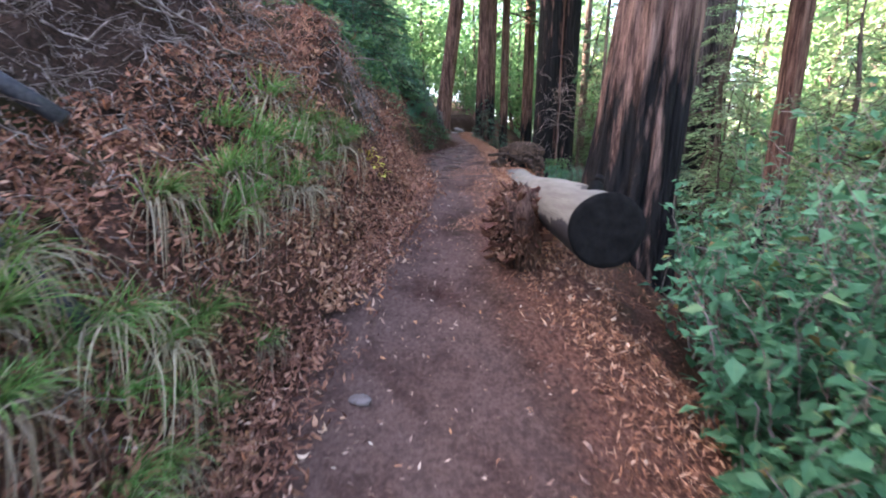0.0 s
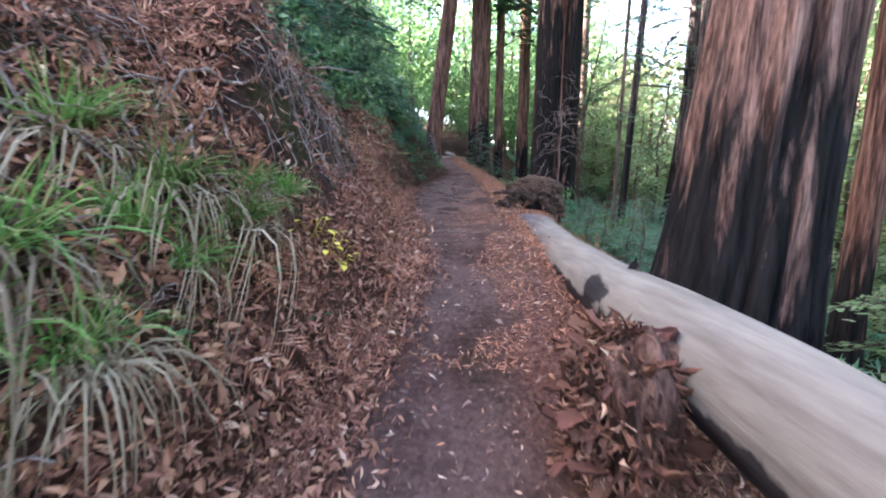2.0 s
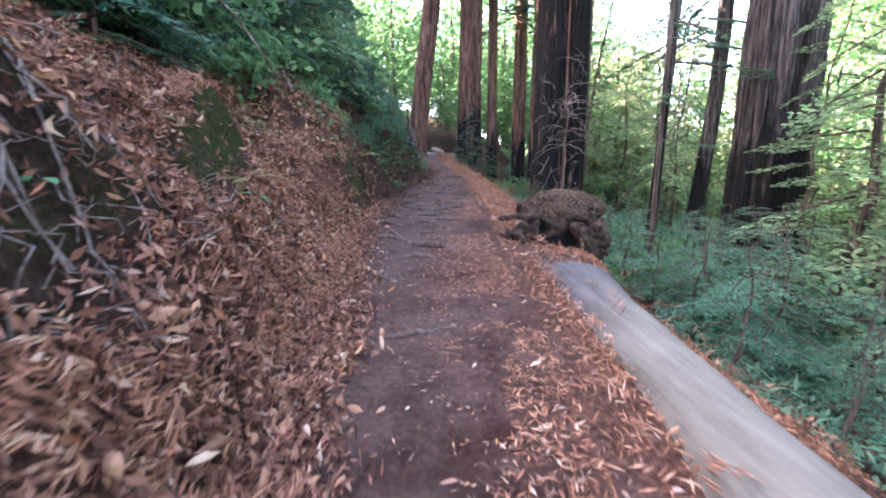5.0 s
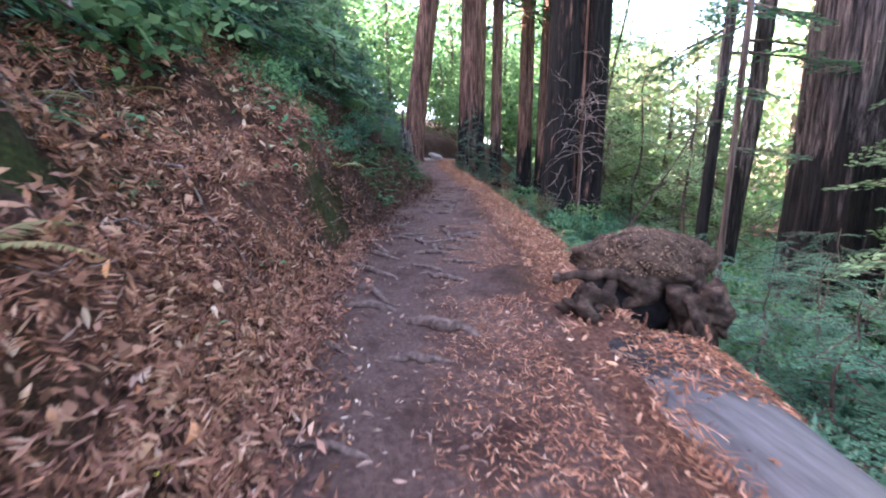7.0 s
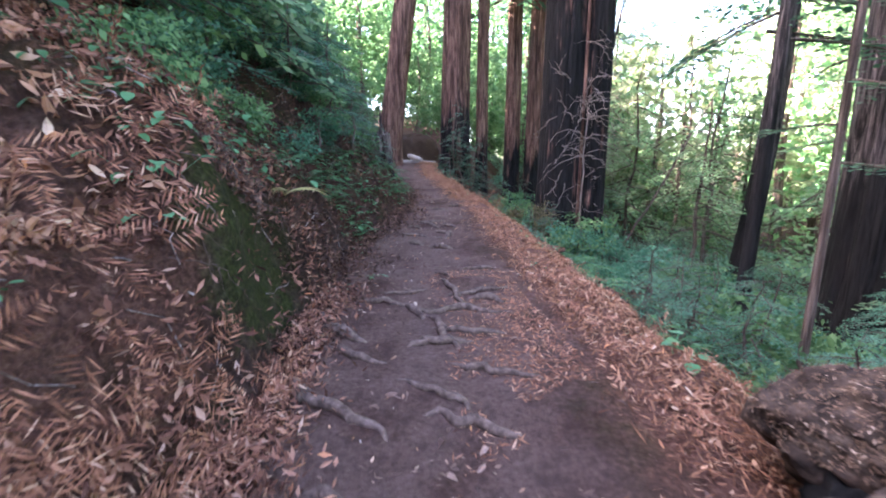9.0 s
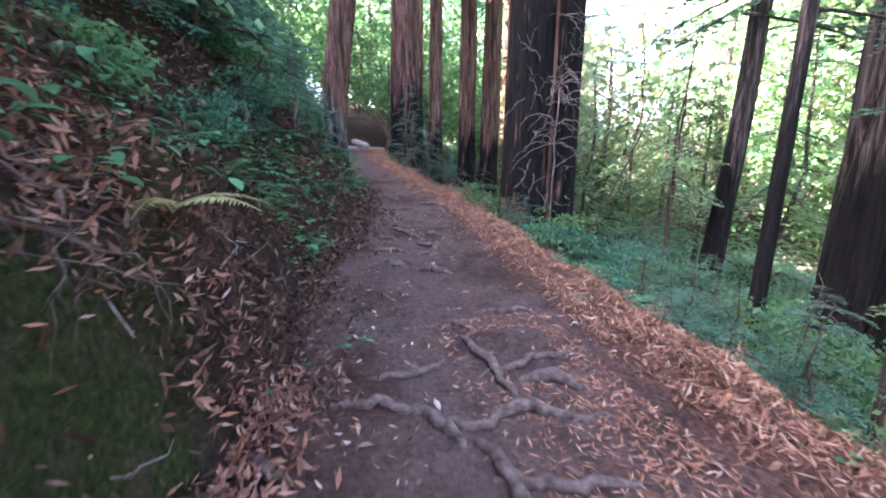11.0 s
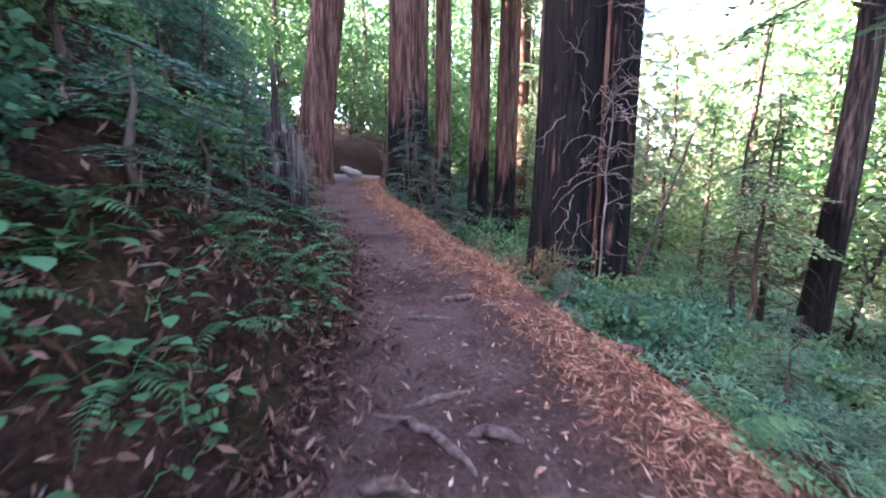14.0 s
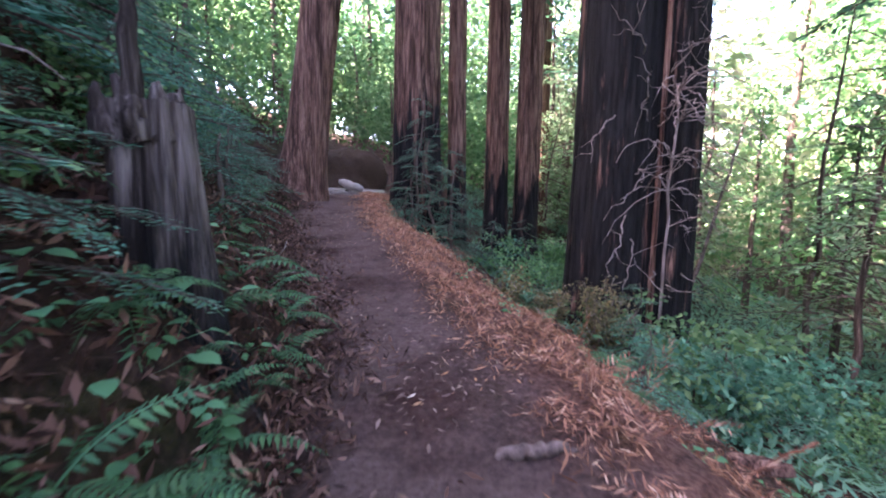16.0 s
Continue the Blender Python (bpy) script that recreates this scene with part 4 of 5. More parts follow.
def plant(name, label, category, group, x, y, meshes, count, scale, seed, pitch=(0, 0), lift=0.0):
    """A plant of several stems, fronds or tufts that spring from one spot."""
    g = np.random.default_rng(seed)
    t = thing(name, label, category, group, m=pose(x, y, spot(x, y, .015) + lift, 0, 0, g.uniform(0, 360)))
    for i in range(count):
        k = scale * g.uniform(.75, 1.2)
        off = g.normal(0, .02 * scale, 2) if name == "fern" else g.normal(0, .035 * scale, 2)
        part(meshes[0].name.split(".")[0], meshes[i % len(meshes)], t, m=pose(off[0], off[1], 0, g.uniform(-10, 10), g.uniform(*pitch), i * 360 / count + g.uniform(-20, 20)) @ Matrix.Diagonal((k, k, k, 1)))
    return t


TUFT = [tuft_mesh("grass_clump", M_GRASS, 150, .5 + .06 * i, 130 + i, .42, .0085) for i in range(4)]
DRY = [tuft_mesh("dry_skirt", M_STRAW, 75, .56, 135 + i, 1.35, .0085) for i in range(2)]
for k, (x, y, s) in enumerate([(-1.32, 3.89, 1.0), (-1.08, 4.35, .85), (-1.5, 3.53, 1.1), (-1.5, 2.75, 1.0), (-1.7, 2.5, 1.0), (-1.2, 4.0, .9), (-1.45, 3.3, 1.1), (-1.3, 4.15, .85), (-1.52, 3.05, 1.0), (-1.5, 1.75, .8), (-1.75, 1.5, .9), (-1.36, 1.95, .6), (-1.0, 4.75, .7), (-1.6, 1.95, .75), (-1.25, 3.5, .8), (-1.4, 2.3, .7), (-1.15, 4.6, .8), (-1.35, 1.55, .7), (-1.7, 3.4, 1.0), (-1.6, 4.0, .9), (-1.55, 1.3, .8), (-1.9, 1.25, .9), (-1.3, 1.75, .6), (-1.7, 1.75, .8), (-1.25, 2.1, .6), (-1.45, 2.05, .7), (-1.95, 1.75, .9), (-1.3, 1.4, .6), (-1.2, 2.6, .6), (-1.4, 2.95, .9)]):
    t = thing("grass_tuft", "long green grass tuft with dry straw blades hanging down the bank", "grass", "grass tufts on the bank", m=pose(x, y, spot(x, y, .02), 0, 0, (k * 47) % 50 - 25))
    part("grass_clump", TUFT[k % 4], t, m=pose(0, 0, .02, 0, -22 + (k * 13) % 34, (k * 71) % 60 - 30) @ Matrix.Diagonal((s, s, s, 1)))
    if k % 3:
        d = s * (.7 + .12 * ((k * 5) % 6))
        part("dry_skirt", DRY[k % 2], t, "straw-coloured dead blades", m=pose(.03, 0, 0, 0, 4 + (k * 17) % 22, (k * 41) % 70 - 35) @ Matrix.Diagonal((d, d * 1.2, d, 1)))

for k, (x, y) in enumerate([(-.99, 4.35), (-.78, 4.52), (-1.15, 3.8), (-1.28, 2.96), (-1.04, 5.83), (-.93, 6.04), (-.85, 5.3), (-.75, 8.37), (-1.23, 10.55), (-1.02, 10.31), (-.5, 14.25), (-.56, 13.0), (-.5, 15.37), (-.44, 15.11), (-.51, 14.5), (-.61, 14.11), (-.48, 13.98), (-.55, 15.29), (-.49, 15.33), (-.62, 15.26), (-.37, 15.38), (-.45, 15.09), (-.34, 15.82), (-.24, 15.89), (-.12, 16.43), (0, 16.54), (.2, 17.24), (.07, 17.12), (0, 17.03), (-.55, 14.7), (-.66, 15.0), (-.3, 16.2), (1.5, 13.6), (1.9, 17.1), (2.1, 17.9), (1.8, 16.2), (2.4, 18.4), (1.72, 18.6), (-.2, 13.3), (-.7, 14.6), (-.8, 14.2), (-.85, 15.5), (-.4, 16.1), (-.2, 16.7), (-.05, 16.85), (.05, 17.6), (-.1, 17.8), (-1.25, 5.2), (-1.1, 6.6), (-.95, 9.3), (2.9, 18.8), (3.1, 17.6), (2.6, 16.9)]):
    plant("herb", "small fresh green clover-like herb rooted in leaf litter", "plant", "green herbs beside the path", x, y, HERB, 10, .72, 200 + k, (-15, 25))
for k, (x, y) in enumerate([(-1.07, 12.67), (-1.13, 13.31), (-1.22, 12.77), (-1.16, 8.17), (-.9, 14.04), (-1.23, 14.51), (-.75, 15.31), (-1.1, 13.0), (-1.3, 13.5), (-1.35, 12.4), (-1.0, 13.8), (-1.0, 14.8), (-1.4, 14.0), (-1.2, 12.2)]):
    plant("broad_leaf_plant", "green seedling with broad oval leaves on the bank", "plant", "broad-leaved seedlings on the bank", x, y, BROAD, 12, .8, 250 + k, (-15, 25))
for k, (x, y) in enumerate([(-.79, 4.86), (-.86, 4.8), (-.74, 4.93)]):
    plant("yellow_plant", "small plant with bright yellow and lime leaves", "plant", "yellow plants", x, y, YHERB, 26, .95, 270 + k, (-15, 25))
for k, (x, y) in enumerate([(-.76, 8.57), (-2.14, 10.57)]):
    plant("yellow_plant", "small yellow-green weed beside the path", "plant", "yellow plants", x, y, YHERB, 8, .55, 280 + k, (-10, 30))
for k, (x, y) in enumerate([(-1.75, 8.23), (-2.1, 9.8), (-.93, 12.9), (-2.14, 10.8), (-1.21, 8.5)]):
    plant("fern", "yellowing fern with drooping fronds on the bank", "fern", "yellow ferns", x, y, [FROND_Y], 5, .9, 290 + k, (-15, 15))
g = np.random.default_rng(77)
ferns = [(float(np.interp(yy, EDGE_Y, EDGE_L)) - dd, yy) for yy, dd in zip(g.uniform(13.2, 24, 70), .3 + 2.4 * g.uniform(0, 1, 70) ** 1.2)]
ferns += [(float(np.interp(yy, EDGE_Y, EDGE_L)) - dd, yy) for yy, dd in zip(g.uniform(6.5, 13, 18), g.uniform(1.6, 3.0, 18))]
ferns += [(float(np.interp(yy, EDGE_Y, EDGE_R)) + dd, yy) for yy, dd in zip(g.uniform(10.8, 24, 44), 1.1 + 4 * g.uniform(0, 1, 44))]
for k, (x, y) in enumerate(ferns):
    plant("fern", "green sword fern with arching fronds on the slope", "fern", "green ferns", x, y, FROND, 6, g.uniform(.8, 1.3) if x > 1 else g.uniform(.45, .85), 300 + k, (-25, 12))


g = np.random.default_rng(177)
for k in range(34):
    y = g.uniform(13.8, 18.5)
    x = float(np.interp(y, EDGE_Y, EDGE_L)) - g.uniform(.08, .9)
    if k % 3:
        plant("herb", "small fresh green clover-like herb rooted in leaf litter", "plant", "green herbs beside the path", x, y, HERB, 10, g.uniform(.8, 1.2), 1300 + k, (-15, 25))
    else:
        plant("fern", "small green fern on the shaded bank", "fern", "green ferns", x, y, FROND, 7, g.uniform(.35, .6), 1300 + k, (-25, 12))


g = np.random.default_rng(178)
for k in range(124):
    y = g.uniform(14.2, 18.6)
    x = float(np.interp(y, EDGE_Y, EDGE_L)) - .12 - .95 * g.uniform() ** 1.2
    if k % 2:
        plant("herb", "fresh green herb with rounded leaves on the shaded bank", "plant", "green herbs beside the path", x, y, HERB, 8, g.uniform(.8, 1.25), 1400 + k, (-15, 25))
    else:
        plant("fern", "small green fern on the shaded bank", "fern", "green ferns", x, y, FROND, 7, g.uniform(.35, .62), 1400 + k, (-25, 12))
for k in range(46):
    y = g.uniform(9.5, 14.5)
    x = float(np.interp(y, EDGE_Y, EDGE_L)) - .75 - 1.4 * g.uniform()
    if k % 3 == 0:
        plant("broad_leaf_plant", "green seedling with broad oval leaves on the bank", "plant", "broad-leaved seedlings on the bank", x, y, BROAD, 10, g.uniform(.6, 1.0), 1500 + k, (-15, 25))
    else:
        plant("fern", "small green fern on the litter-covered bank", "fern", "green ferns", x, y, FROND, 7, g.uniform(.35, .6), 1500 + k, (-25, 12))
for k in range(26):
    y = g.uniform(10.8, 25)
    x = float(np.interp(y, EDGE_Y, EDGE_R)) + .35 + 1.1 * g.uniform()
    plant("herb", "green herb on the falling edge of the path", "plant", "green herbs beside the path", x, y, HERB, 9, g.uniform(1.0, 1.5), 1600 + k, (-15, 25))


for k in range(22):
    y = g.uniform(14.6, 15.7)
    x = float(np.interp(y, EDGE_Y, EDGE_L)) - .12 - .5 * g.uniform()
    plant("herb", "fresh green herb with rounded leaves beside the path", "plant", "green herbs beside the path", x, y, HERB, 9, g.uniform(1.0, 1.4), 1800 + k, (-15, 25))
for k in range(34):
    y = g.uniform(11.3, 13.6)
    x = float(np.interp(y, EDGE_Y, EDGE_L)) - .34 - .5 * g.uniform()
    if k % 2:
        plant("broad_leaf_plant", "green seedling with broad oval leaves on the lip of the bank", "plant", "broad-leaved seedlings on the bank", x, y, BROAD, 9, g.uniform(.55, .95), 1700 + k, (-5, 40))
    else:
        plant("herb", "fresh green herb on the lip of the bank", "plant", "green herbs beside the path", x, y, HERB, 9, g.uniform(.9, 1.4), 1700 + k, (-5, 40))


# ---- conifer saplings with feathery branches ----
def sapling(x, y, tall, reach, count, seed, meshes=None, label="feathery green redwood sapling on the slope", low=.1):
    t = thing("sapling", label, "sapling", "redwood saplings", m=pose(x, y, spot(x, y, .03)))
    st = wander((0, 0, 0), (.06 * tall, 0, tall), 9, .2, seed)
    part("stem", Shape().add(*tube(st, np.linspace(.02 + .006 * tall, .005, 9), 7, .1, seed)).mesh("stem", M_THINBARK), t)
    dress(t, low * tall, tall, count, reach, meshes or SPRAY_NEAR, seed, lean=(.06, 0))
    return t


for k, (x, y, h, r) in enumerate([(3.3, 9.2, 1.5, .9), (3.9, 10.6, 1.7, 1.0), (4.6, 11.6, 1.9, 1.1), (3.6, 12.0, 1.3, .8), (5.3, 12.9, 2.0, 1.2), (4.4, 13.8, 1.5, 1.0), (5.4, 14.6, 1.7, 1.1), (3.4, 7.9, 1.2, .8), (4.9, 9.3, 2.4, 1.2), (6.2, 11.6, 2.6, 1.3), (4.0, 15.4, .9, .7), (7.2, 14.0, 2.4, 1.3), (5.4, 17.4, 1.5, 1.0), (6.9, 18.6, 1.6, 1.0), (4.3, 20.4, 1.3, .8), (3.2, 18.9, .7, .6), (4.7, 19.4, 1.0, .8), (2.45, 24.2, 2.7, .95), (1.95, 24.2, 2.0, .85), (2.9, 24.4, 2.3, .9), (2.2, 24.6, 3.0, .8), (2.7, 23.8, 1.6, .8), (3.4, 25.2, 1.5, .8), (1.75, 23.6, .8, .6), (2.6, 23.5, .9, .6), (4.2, 25.2, 1.4, .8), (5.2, 25.6, 1.5, .9), (4.2, 9.9, 1.9, 1.2), (5.0, 10.8, 2.2, 1.3), (5.6, 11.9, 2.2, 1.3), (3.6, 11.2, 1.2, .9), (4.8, 12.4, 1.8, 1.2), (4.2, 14.6, 1.2, 1.0), (6.2, 13.4, 2.2, 1.3), (5.0, 16.0, 1.3, 1.0), (6.3, 16.8, 1.6, 1.1)]):
    sapling(x, y, h, r, 18, 400 + k)
for k, (x, y, h, r) in enumerate([(-.5, 16.5, .55, .5), (-.35, 16.9, .5, .5), (-.75, 16.9, .7, .6), (-.5, 18.1, .6, .55), (-.2, 18.5, .45, .45), (-.3, 19.2, .55, .5), (-.9, 16.2, .8, .7), (-.95, 17.5, .8, .7), (-.6, 15.9, .5, .5), (-1.0, 15.3, .6, .6), (-.45, 20.2, .6, .5), (-.9, 18.6, .9, .7), (-1.7, 17.0, 1.4, 1.1), (-1.3, 18.4, 1.6, 1.1), (-2.4, 19.2, 2.2, 1.4), (-1.5, 20.4, 1.8, 1.2), (-2.8, 17.4, 2.2, 1.4), (-3.4, 20.8, 2.8, 1.6), (-1.6, 22.3, 1.6, 1.1), (-3.0, 15.6, 2.0, 1.3), (-4.0, 18.2, 2.8, 1.6), (-2.5, 23.4, 2.4, 1.4), (-4.4, 14.6, 2.6, 1.6), (-.75, 17.9, .8, .7), (-.7, 19.6, .9, .8), (-3.4, 12.8, 2.0, 1.3), (-5.2, 12.0, 2.8, 1.6), (-1.0, 23.8, 1.0, .8), (-5.0, 16.4, 3.2, 1.7), (-1.5, 15.9, 1.3, 1.0), (-1.9, 16.6, 1.9, 1.2), (-1.2, 17.6, 1.4, 1.0), (-1.8, 18.0, 2.2, 1.3), (-1.1, 19.2, 1.5, 1.0), (-2.0, 19.9, 2.4, 1.4), (-1.2, 21.2, 1.6, 1.0), (-2.2, 21.6, 2.6, 1.4), (-2.2, 14.6, 1.6, 1.1), (-2.9, 13.9, 2.2, 1.3), (-3.1, 18.9, 3.2, 1.6), (-2.1, 24.6, 2.4, 1.2), (-.9, 22.6, 1.2, .9), (-3.6, 10.6, 2.0, 1.3), (-3.4, 22.6, 3.4, 1.6)]):
    sapling(x, y, h, r, 12, 440 + k, label="dark feathery redwood sapling overhanging the bank")


# ---- the broad-leaved bush at the start, on the falling side ----
def bush(x, y, tall, spread, stems, leaves, size, seed, label, mat=None):
    g = np.random.default_rng(seed)
    t = thing("bush", label, "bush", "bushes", m=pose(x, y, spot(x, y, .03)))
    wood, lv = Shape(), Shape()
    for i in range(stems):
        u = g.uniform(0, 2 * np.pi)
        tip = np.array([spread * np.cos(u) * g.uniform(.3, 1), spread * np.sin(u) * g.uniform(.3, 1), tall * g.uniform(.45, 1)])
        st = wander(g.normal(0, .06, 3) * [1, 1, 0], tip, 9, .45, seed * 31 + i)
        wood.add(*tube(st, np.linspace(.011, .003, 9), 5, cap=False))
        q = g.uniform(.25, 1, leaves)
        b = np.stack([np.interp(q, np.linspace(0, 1, 9), st[:, k]) for k in range(3)], -1) + g.normal(0, .05, (leaves, 3))
        al = unit(g.normal(size=(leaves, 3)) * [1, 1, .45])
        L = size * g.uniform(.6, 1.25, leaves)
        lv.add(*blades(b, al, unit(np.cross(al, [0, 0, 1.0]) + g.normal(0, .35, (leaves, 3))), L, L * g.uniform(.5, .75, leaves), .1, .2, .42))
    part("branchwork", wood.mesh("branchwork", M_TWIG), t, "thin brown stems")
    part("foliage", lv.mesh("foliage", mat or M_BUSH, False), t)
    return t


for k, (x, y, h, s, n) in enumerate([(1.75, 1.75, 1.2, .6, 22), (1.9, 2.4, 1.5, .65, 20), (2.3, 1.6, 1.7, .7, 22), (1.55, 1.25, .7, .45, 14), (2.5, 2.6, 2.2, .8, 24), (2.2, 3.3, 1.6, .5, 12), (3.1, 2.3, 2.6, .9, 22), (2.9, 3.6, 2.5, .8, 18), (2.6, 1.5, 2.7, .9, 24), (3.4, 3.0, 3.2, 1.0, 22), (2.3, 2.1, 2.3, .7, 18), (3.8, 4.2, 3.0, 1.0, 18)]):
    bush(x, y, h, s, n, 32, .115, 500 + k, "dense green bush with oval leaves on the slope edge")
for k, (x, y, h, s, n) in enumerate([(4.25, 21.0, 1.15, .55, 30), (3.6, 21.3, .7, .5, 16), (3.0, 21.6, .6, .5, 12)]):
    bush(x, y, h, s, n, 90, .06, 520 + k, "brownish low bush on the slope below the path", M_BROWNBUSH)


for k, (x, y, h, s, n) in enumerate([(4.75, 20.4, .75, .5, 16), (5.3, 20.2, .6, .5, 14), (5.0, 19.4, .5, .45, 12)]):
    bush(x, y, h, s, n, 40, .08, 530 + k, "low blue-green leafy bush on the slope below the path")


# ---- roots across the path ----
def root(a, b, r, seed, rise=.5):
    mx, my = (a[0] + b[0]) / 2, (a[1] + b[1]) / 2
    a, b = (mx + 1.35 * (a[0] - mx), my + 1.35 * (a[1] - my)), (mx + 1.35 * (b[0] - mx), my + 1.35 * (b[1] - my))
    p = wander((a[0], a[1], 0), (b[0], b[1], 0), 16, .42, seed)
    s = np.linspace(0, 1, 16)
    p[:, 2] = height(p[:, 0], p[:, 1]) + r * (np.sin(s * np.pi) * 1.1 - .6 + rise * .5)
    me = Shape().add(*tube(p, .95 * r * (.35 + .75 * np.sin(s * np.pi) ** .7), 9, .18, seed)).mesh("root", M_ROOT)
    return thing("root", "worn grey-brown tree root crossing the path", "root", "roots across the path", me=me)


for k, (a, b, r) in enumerate([((-.66, 11.6), (-.17, 11.12), .035), ((-.38, 10.75), (-.09, 10.5), .03), ((-.45, 10.36), (-.12, 10.36), .028), ((.06, 10.2), (.46, 9.95), .045), ((-.55, 9.79), (-.39, 9.73), .02), ((-.05, 9.65), (.25, 9.6), .03), ((-.62, 12.5), (-.5, 12.38), .025), ((.2, 12.6), (.82, 12.43), .03), ((.1, 11.95), (.45, 12.0), .03), ((.3, 12.2), (.7, 12.1), .025), ((.4, 13.5), (.52, 13.4), .02), ((-.6, 12.22), (-.28, 12.05), .04), ((.24, 12.4), (.36, 11.95), .03), ((.45, 13.25), (.56, 12.66), .028), ((.06, 12.7), (.16, 12.46), .03), ((.65, 12.82), (.9, 12.7), .035), ((.2, 14.76), (.36, 14.7), .025), ((.44, 14.54), (.62, 14.48), .03), ((.6, 15.25), (.8, 15.15), .025), ((.34, 15.8), (.6, 15.45), .025), ((.22, 15.42), (.36, 15.38), .03), ((.2, 14.66), (.34, 14.6), .025), ((.48, 14.55), (.68, 14.36), .035), ((.72, 15.64), (.9, 15.56), .03), ((.7, 15.02), (.8, 15.2), .035), ((-.13, 7.62), (.25, 7.74), .02), ((.55, 15.0), (.65, 15.05), .02), ((.7, 16.9), (.95, 16.85), .025), ((1.05, 17.2), (1.3, 17.15), .03), ((.0, 11.5), (.3, 11.3), .022), ((-.5, 11.9), (-.15, 11.75), .025), ((.15, 11.2), (.5, 11.05), .028), ((-.3, 12.8), (.05, 12.7), .025), ((.35, 11.7), (.75, 11.5), .025), ((.5, 12.9), (.95, 12.95), .022), ((-.1, 13.0), (.25, 13.1), .02), ((.7, 13.6), (1.0, 13.5), .022), ((.1, 15.1), (.4, 15.0), .022), ((.5, 15.9), (.8, 15.95), .02), ((-.45, 8.9), (-.15, 8.8), .02)]):
    root(a, b, r, 600 + k)

# a stone on the path, pieces of wood on the slope
thing("stone", "small flat grey stone set in the path", "stone", me=lumpy((0, 0, 0), (.075, .05, .028), 4, M_STONE, "stone", .3, 20, 14), m=pose(-.52, 2.4, spot(-.52, 2.4) + .008, 0, 0, -15))
thing("wood_chunk", "split orange-brown chunk of wood on the slope", "wood", me=Shape().add(*tube(wander((-.22, 0, .06), (.22, .05, .05), 6, .1, 3), [.07, .085, .08, .085, .07, .05], 7, .35, 2)).mesh("wood_chunk", M_BARK), m=pose(3.5, 18.0, spot(3.5, 18.0), 0, 0, -35))

# ---- the snag on the bank and the dark stump above it ----
snag = thing("snag", "broken grey weathered stump with jagged top beside the path", "stump", m=pose(-.13, 17.42, spot(-.13, 17.42, .3)) @ Matrix.Diagonal((.88, .88, .98, 1)))
part("trunk", trunk_mesh("trunk", M_SNAG, .15, 1.8, .4, .35, 13, .24, 120, 70, (-.03, .02), 0, 31, 0, .16), snag)
g = np.random.default_rng(9)
for k in range(12):
    u = k * .53 + g.uniform(0, .4)
    q = g.uniform(.03, .13)
    a = (q * math.cos(u) - .03, q * math.sin(u), .76)
    part("splinter", Shape().add(*tube(wander(a, (a[0] * 1.15, a[1] * 1.15, .9 + .1 * g.uniform() ** 2), 6, .25, 40 + k), np.array([.05, .05, .045, .036, .026, .012]) * g.uniform(.7, 1.2), 7, .6, k)).mesh("splinter", M_SNAG), snag)
part("spire", Shape().add(*tube(wander((-.07, .02, .8), (-.1, .06, 1.45), 8, .15, 77), np.linspace(.04, .018, 8), 8, .3, 5)).mesh("spire", M_SNAG), snag, "thin broken spire on the stump's rim")
st = thing("burnt_stump", "black charred stump high on the bank", "stump", m=pose(-2.5, 11.9, spot(-2.5, 11.9, .2)))
part("trunk", trunk_mesh("trunk", M_CHAR, .2, 1.7, .4, .3, 12, .15, 60, 40, (0, 0), 0, 32, .1, .3), st)

# ---- pale log and cut bank at the far bend ----
pale = thing("pale_log", "short bleached log lying at the bend of the path", "log", me=Shape().add(*tube(wander((.75, 27.6, spot(.75, 27.6) + .34), (1.25, 26.9, spot(1.25, 26.9) + .12), 8, .12, 4), [.07, .1, .11, .11, .1, .1, .09, .07], 12, .2, 3)).mesh("pale_log", M_PALEWOOD))
for k, (a, b) in enumerate((((.2, 27.8), (1.6, 27.5)), ((.4, 28.2), (1.9, 27.7)), ((.5, 27.2), (1.1, 27.9)), ((1.0, 27.1), (1.9, 27.4)), ((.1, 27.4), (.9, 27.1)), ((.7, 28.4), (1.4, 27.6)))):
    thing("pale_branch", "thin bleached branch lying at the bend", "branch", "pale branches", me=Shape().add(*tube(wander((a[0], a[1], spot(*a) + .06), (b[0], b[1], spot(*b) + .05), 7, .2, k), np.linspace(.06, .03, 7), 7, .2, k)).mesh("pale_branch", M_PALEWOOD))


thing("earth_bank", "dark undercut bank of bare earth at the bend of the path", "earth bank", me=lumpy((0, 0, 0), (1.25, .7, 1.15), 44, M_BANKEARTH, "earth_bank", .3), m=pose(.95, 29.7, spot(.95, 29.7) + .1))


# ---- tangle of roots and dead twigs hanging on the bank ----
def drape(x, y, run, r, seed, dx=.0):
    """A thin root that hangs down the bank from (x, y)."""
    g = np.random.default_rng(seed)
    n = 9
    q = np.linspace(0, 1, n)
    px = x + run * q + g.normal(0, .03, n).cumsum()
    py = y + dx * q + g.normal(0, .04, n).cumsum()
    pz = height(px, py) + .02 + .09 * np.sin(q * np.pi) * g.uniform(.2, 1.6)
    return tube(np.stack([px, py, pz], -1), np.linspace(r, r * .35, n), 5, .2, seed)


